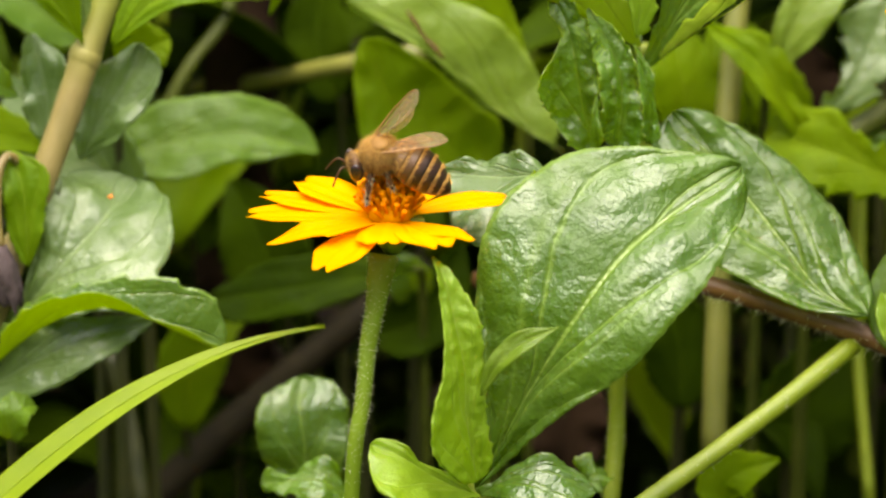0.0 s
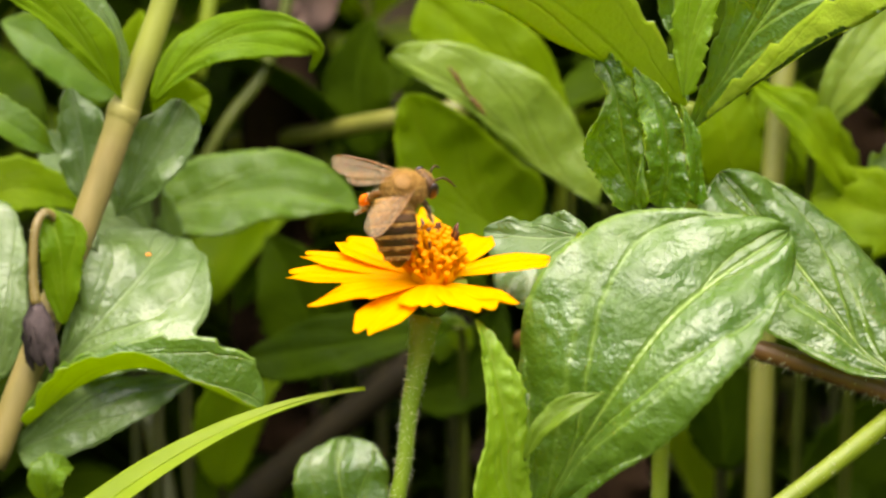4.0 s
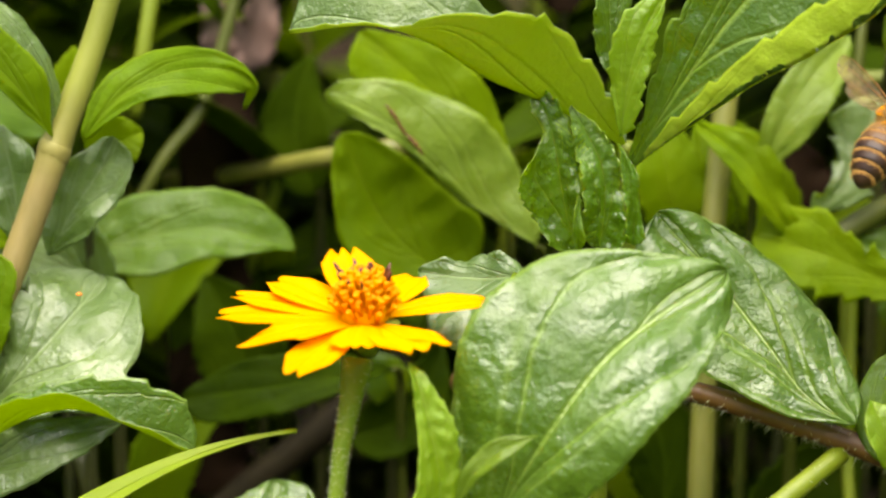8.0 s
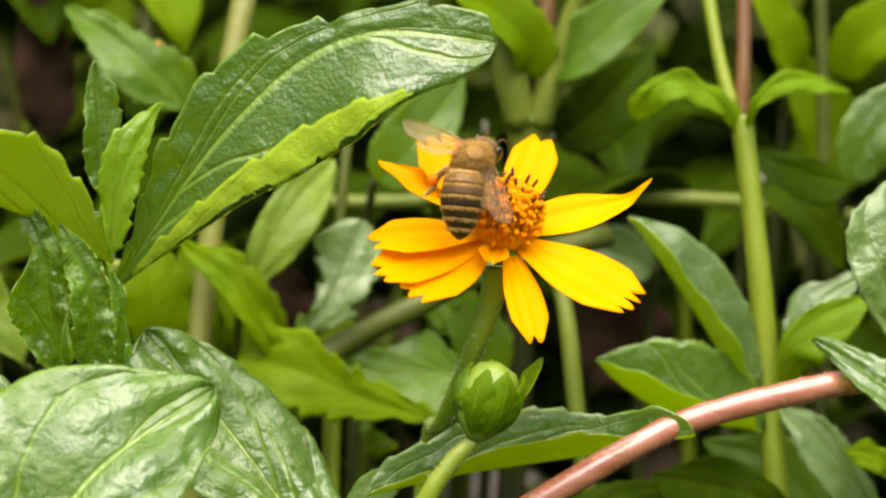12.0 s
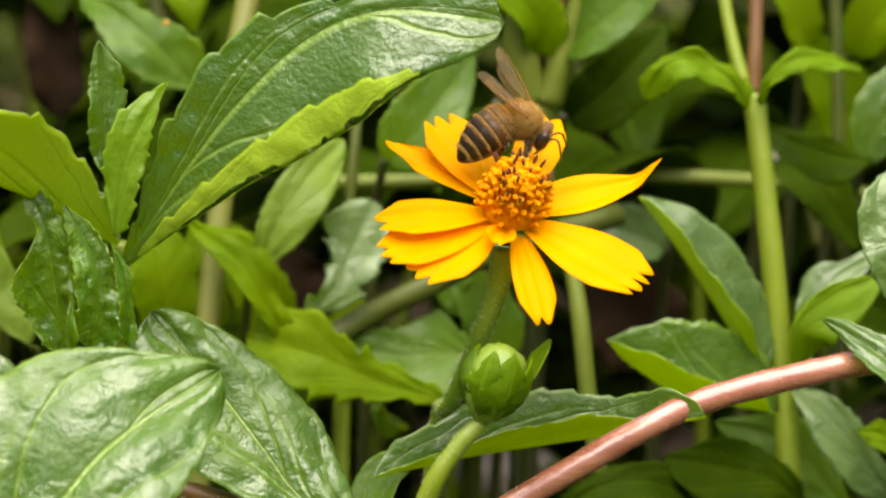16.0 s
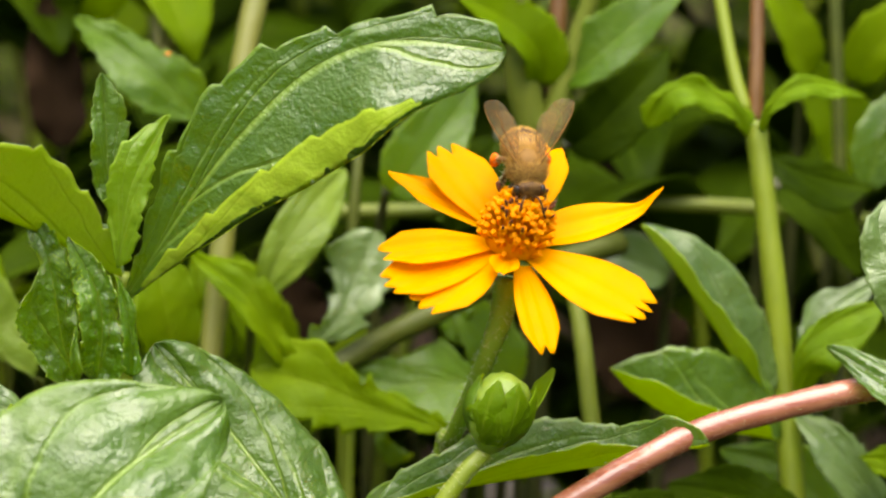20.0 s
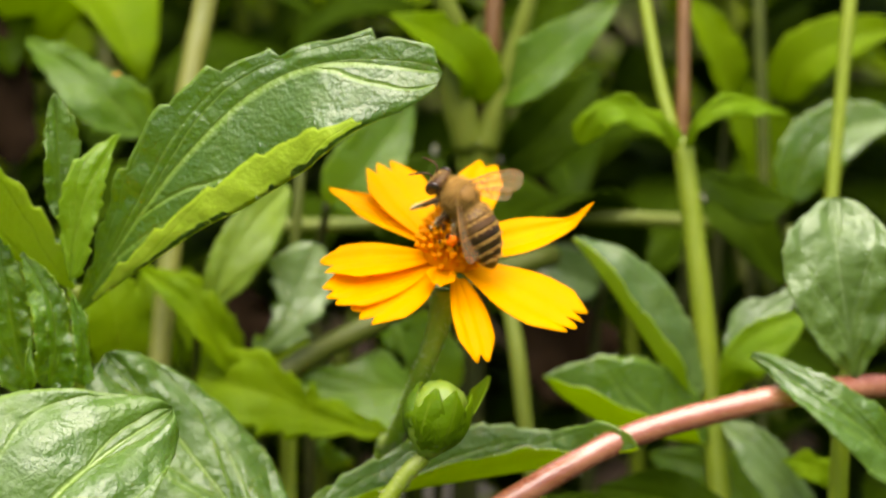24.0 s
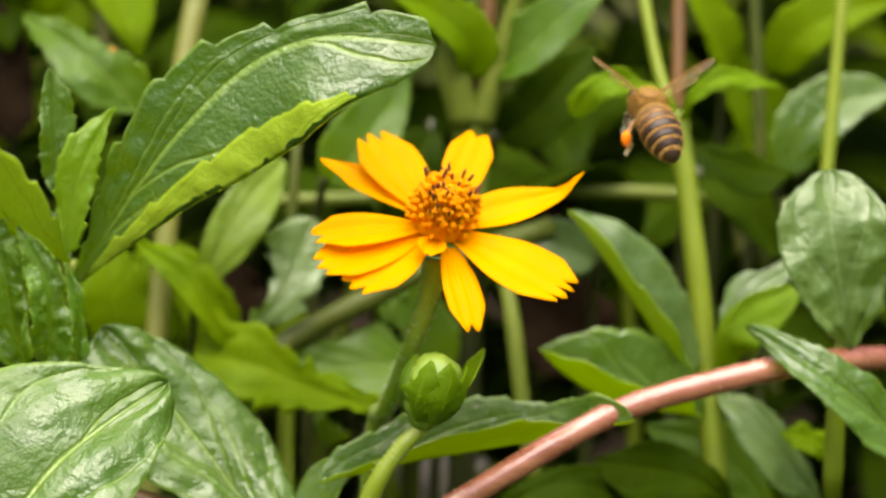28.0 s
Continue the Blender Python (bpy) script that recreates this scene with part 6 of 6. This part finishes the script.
# rows of the bee's walk: seconds, place of the thorax in mm, way that the head points, way that the abdomen points
BEE_WAY = [
    (0, (0.0, -18.3, 104.3), (-0.96, -0.14, -0.25), (0.88, -0.12, -0.47)),
    (0.5, (-0.7, -18.3, 104.4), (-0.96, -0.14, -0.23), (0.88, -0.12, -0.47)),
    (1, (-1.8, -18.3, 104.2), (-0.97, -0.14, -0.19), (0.92, -0.09, -0.37)),
    (1.5, (-1.4, -18.3, 104.4), (-0.91, 0.30, 0.28), (0.81, -0.15, -0.57)),
    (2, (-2.8, -19.3, 104.3), (-0.83, 0.44, 0.34), (0.77, -0.16, -0.61)),
    (2.5, (-2.2, -18.9, 105.9), (0.06, 0.85, 0.53), (0.32, -0.24, -0.92)),
    (4.5, (-1.5, -16.6, 106.8), (0.95, 0.28, 0.16), (-0.12, -0.25, -0.96)),
    (5, (1.4, -17.8, 106.6), (0.99, -0.09, -0.11), (-0.50, -0.22, -0.84)),
    (5.5, (1.8, -17.0, 107.5), (0.96, -0.2, -0.05), (-0.60, -0.20, -0.78)),
    (6, (2.3, -17.0, 108.3), (0.9, -0.2, -0.08), (-0.5, -0.3, -0.81)),
    (6.5, (2.3, -16.5, 107.7), (0.88, -0.28, -0.1), (-0.6, -0.28, -0.75)),
    (7, (6.1, -15.3, 107.9), (0.67, 0.51, 0.54), (-0.24, -0.28, -0.93)),
    (7.2, (13.7, -11.3, 115.9), (0.95, 0.08, 0.32), (-0.87, -0.23, -0.43)),
    (7.5, (37.0, -8.6, 118.5), (0.12, 0.98, 0.13), (-0.05, -0.99, -0.11)),
    (8, (58.7, -6.9, 116.7), (0.73, 0.46, 0.51), (-0.49, -0.64, -0.59)),
    (8.3, (58.4, -4.5, 122.6), (0.84, 0.13, 0.52), (-0.68, -0.23, -0.69)),
    (8.5, (58.7, -4.2, 123.8), (0.94, 0.08, 0.33), (-0.84, -0.13, -0.53)),
    (9, (62.8, -5.2, 123.6), (0.92, 0.10, 0.39), (-0.90, -0.10, -0.42)),
    (9.3, (68.8, -6.8, 125.5), (0.68, 0.62, 0.39), (-0.77, -0.49, -0.40)),
    (9.5, (70.3, -9.0, 125.1), (0.16, 0.96, 0.22), (-0.19, -0.85, -0.49)),
    (10, (67.5, -10.0, 125.1), (0.72, 0.51, 0.47), (-0.14, -0.25, -0.96)),
    (10.5, (68.9, -10.0, 125.2), (0.71, 0.59, 0.39), (-0.15, -0.28, -0.95)),
    (11, (67.8, -10.1, 124.8), (0.49, 0.67, 0.56), (-0.05, -0.25, -0.97)),
    (11.5, (68.8, -9.8, 126.1), (0.57, 0.68, 0.46), (-0.12, -0.25, -0.96)),
    (12, (67.9, -9.7, 126.4), (0.59, 0.67, 0.45), (-0.10, -0.25, -0.96)),
    (12.5, (68.7, -8.6, 126.5), (0.63, 0.64, 0.44), (-0.21, -0.38, -0.90)),
    (14.5, (70.1, -2.4, 126.5), (0.99, 0.10, 0.05), (-0.54, -0.21, -0.82)),
    (15, (71.2, -1.2, 127.4), (0.98, -0.06, -0.17), (-0.80, -0.14, -0.59)),
    (15.5, (72.0, -1.2, 127.2), (0.96, -0.08, -0.25), (-0.84, -0.11, -0.54)),
    (16, (73.7, -1.3, 127.2), (0.88, -0.14, -0.46), (-0.80, -0.14, -0.58)),
    (16.5, (73.7, -1.3, 127.0), (0.92, -0.12, -0.37), (-0.87, -0.11, -0.48)),
    (17, (74.0, -1.3, 127.1), (0.93, -0.12, -0.36), (-0.80, -0.13, -0.58)),
    (17.5, (73.5, -1.2, 127.4), (0.86, -0.30, -0.42), (-0.75, 0.01, -0.66)),
    (18, (74.3, -1.3, 127.0), (0.81, -0.27, -0.52), (-0.74, 0.07, -0.67)),
    (18.5, (74.3, -2.4, 126.7), (0.41, -0.75, -0.52), (-0.57, 0.68, -0.46)),
    (19, (74.4, -3.5, 126.3), (0.24, -0.68, -0.70), (-0.19, 0.98, -0.06)),
    (19.5, (74.0, -4.7, 125.8), (0.26, -0.62, -0.74), (-0.10, 0.99, 0.09)),
    (20, (73.4, -4.7, 125.8), (0.03, -0.68, -0.73), (0.06, 0.98, 0.19)),
    (20.5, (73.5, -5.9, 125.2), (-0.00, -0.68, -0.73), (0.06, 0.99, 0.15)),
    (21, (75.1, -5.9, 125.0), (-0.72, -0.48, -0.51), (0.73, 0.68, -0.02)),
    (21.5, (74.4, -8.4, 123.5), (-0.87, -0.29, -0.40), (0.98, 0.20, 0.04)),
    (22, (74.5, -8.2, 124.0), (-0.97, -0.06, 0.23), (0.89, -0.06, -0.44)),
    (22.5, (74.5, -8.4, 123.2), (-0.99, 0.01, 0.10), (0.86, -0.06, -0.51)),
    (24.5, (71.9, -8.8, 125.8), (-0.58, 0.26, 0.77), (0.36, -0.23, -0.90)),
    (25, (71.9, -8.7, 126.1), (-0.49, 0.57, 0.66), (0.41, -0.23, -0.88)),
    (25.5, (73.3, -8.7, 126.2), (-0.03, 0.52, 0.85), (-0.03, -0.25, -0.97)),
    (26, (72.9, -7.6, 126.5), (0.11, 0.73, 0.68), (-0.10, -0.43, -0.90)),
    (26.5, (72.9, -6.4, 127.3), (0.10, 0.82, 0.56), (-0.06, -0.56, -0.82)),
    (27, (73.0, -6.3, 127.7), (0.10, 0.82, 0.56), (-0.03, -0.63, -0.77)),
    (27.5, (73.5, -4.8, 129.3), (0.11, 0.87, 0.49), (-0.08, -0.52, -0.85)),
    (27.7, (81.2, -3.5, 130.4), (0.12, 0.93, 0.34), (0.07, -0.63, -0.77)),
    (28, (96.1, -1.3, 131.2), (0.01, 0.98, 0.20), (0.24, -0.82, -0.51)),
]
# seconds, and how far the second flower has swayed, in mm across and up
FLOWER_SWAY = [(0, -0.75, 0.55), (9.3, -0.75, 0.55), (9.55, -0.7, 0.45), (9.95, -0.05, 0.0), (12, 0, 0), (27.4, 0, 0), (27.8, -0.3, 0.2), (28, -0.5, 0.35)]
# the way that the bee's back looks
BACK_WAY = [(0, (0.1, -0.4, 0.9)), (1, (0.1, -0.45, 0.9)), (2, (0.25, -0.65, 0.7)), (2.5, (0, -0.7, 0.7)), (4.5, (-0.45, -0.65, 0.6)), (5, (-0.2, -0.45, 0.85)), (6, (-0.35, -0.45, 0.8)), (7, (-0.35, -0.7, 0.6)),
            (8, (-0.2, -0.5, 0.85)), (9, (-0.1, -0.5, 0.85)), (9.5, (-0.05, -0.75, 0.65)), (12.5, (-0.1, -0.75, 0.6)), (14.5, (-0.3, -0.55, 0.8)), (15, (-0.1, -0.35, 0.93)), (17.5, (-0.05, -0.3, 0.95)),
            (20.5, (0, -0.35, 0.93)), (21, (0, -0.4, 0.9)), (22.5, (0.05, -0.6, 0.8)), (24.5, (0.25, -0.75, 0.6)), (25.5, (0, -0.8, 0.55)), (27, (0, -0.75, 0.65)), (28, (0, -0.6, 0.8))]
# seconds, sweep back, lift and, where there is one, twist of the right wings in degrees, and of the left ones
BEATS = [(7.0 + 0.1 * k, 5, 8 if k % 2 else 42) for k in range(25)]
LAST_BEATS = [(27.4 + 0.1 * k, 5, 8 if k % 2 else 40) for k in range(7)]
WING_RIGHT = [(0, 88, 42), (1, 80, 28), (2, 42, 12), (2.5, 8, 5), (4.5, 84, -16), (5, 88, -28), (5.5, 84, -10), (6, 55, 62), (6.5, 55, 62), (6.9, 25, 30), *BEATS, (9.6, 60, 5), (10, 25, -30), (12.5, 25, -30), (14.5, 66, 10), (15, 80, 12), (16.5, 76, 26), (17, 74, 30),
              (17.5, 74, 30), (18.5, 70, 34), (19, 60, 36), (20.5, 52, 40), (21, 60, 55), (22, 55, 42), (22.5, 56, 36), (24.5, 20, 0), (25, 14, 12), (25.5, 34, -4), (26, 6, 14, -52), (26.5, 10, 52, 10), (27, 10, 55, 10), (27.3, 5, 30), *LAST_BEATS]
WING_LEFT = [(0, 84, -2), (1, 80, 2), (2, 62, -24), (2.5, 42, -22), (4.5, 42, 14), (5, 82, 24), (5.5, 82, 24), (6, 82, 24), (6.5, 80, 36), (6.9, 25, 30), *BEATS, (9.6, 50, 5), (10, 60, 2, 40), (11, 48, -8, 45), (12, 18, 8), (12.5, 14, 10), (14.5, 55, 16), (15, 80, 24),
             (16.5, 80, 34), (17, 80, 38), (17.5, 66, 56), (18.5, 62, 50), (19, 58, 38), (20.5, 52, 40), (21, 68, 20), (22, 82, 2), (22.5, 84, 0), (24.5, 52, -20), (25, 50, -14), (25.5, 8, 2), (26, 6, 14, -52), (26.5, 10, 52, 10), (27, 10, 55, 10), (27.3, 5, 30), *LAST_BEATS]


def back_at(t):
    ts = [r[0] for r in BACK_WAY]
    return Vector([float(np.interp(t, ts, [r[1][k] for r in BACK_WAY])) for k in range(3)])


def bee_pose(t, place, ahead):
    y = Vector(ahead).normalized()
    x = y.cross(back_at(t)).normalized()
    z = x.cross(y)
    m = Matrix((x, y, z)).transposed().to_4x4()
    m.translation = Vector(place) * MM
    return m


def tail_turn(t, place, ahead, tail):
    inv = bee_pose(t, place, ahead).to_3x3().transposed()
    q = Vector((0, -1, 0)).rotation_difference(inv @ Vector(tail))
    if q.angle > radians(78):
        q = type(q)(q.axis, radians(78))
    return Matrix.Translation((0, -1.6 * MM, -0.2 * MM)) @ q.to_matrix().to_4x4()


def motions():
    walk(bee, [(t, bee_pose(t, p, d)) for t, p, d, tail in BEE_WAY])
    walk(bee_abdomen, [(t, tail_turn(t, p, d, tail)) for t, p, d, tail in BEE_WAY])
    for ob, sg, hind in bee_wings:
        root = Matrix.Translation((sg * 1.0 * MM, (0.2 - 0.9 * hind) * MM, (1.35 - 0.25 * hind) * MM))
        walk(ob, [(t, root @ pose(0, 0, 0, sum(twist), -sg * lift, -sg * (sweep + 8 * hind))) for t, sweep, lift, *twist in (WING_RIGHT if sg > 0 else WING_LEFT)])
    # the second flower sinks a little under the bee and rises when it leaves
    still = Matrix.LocRotScale(fb.location.copy(), fb.rotation_euler.copy(), None)
    walk(fb, [(t, Matrix.Translation((x * MM, 0, z * MM)) @ still) for t, x, z in FLOWER_SWAY])


motions()
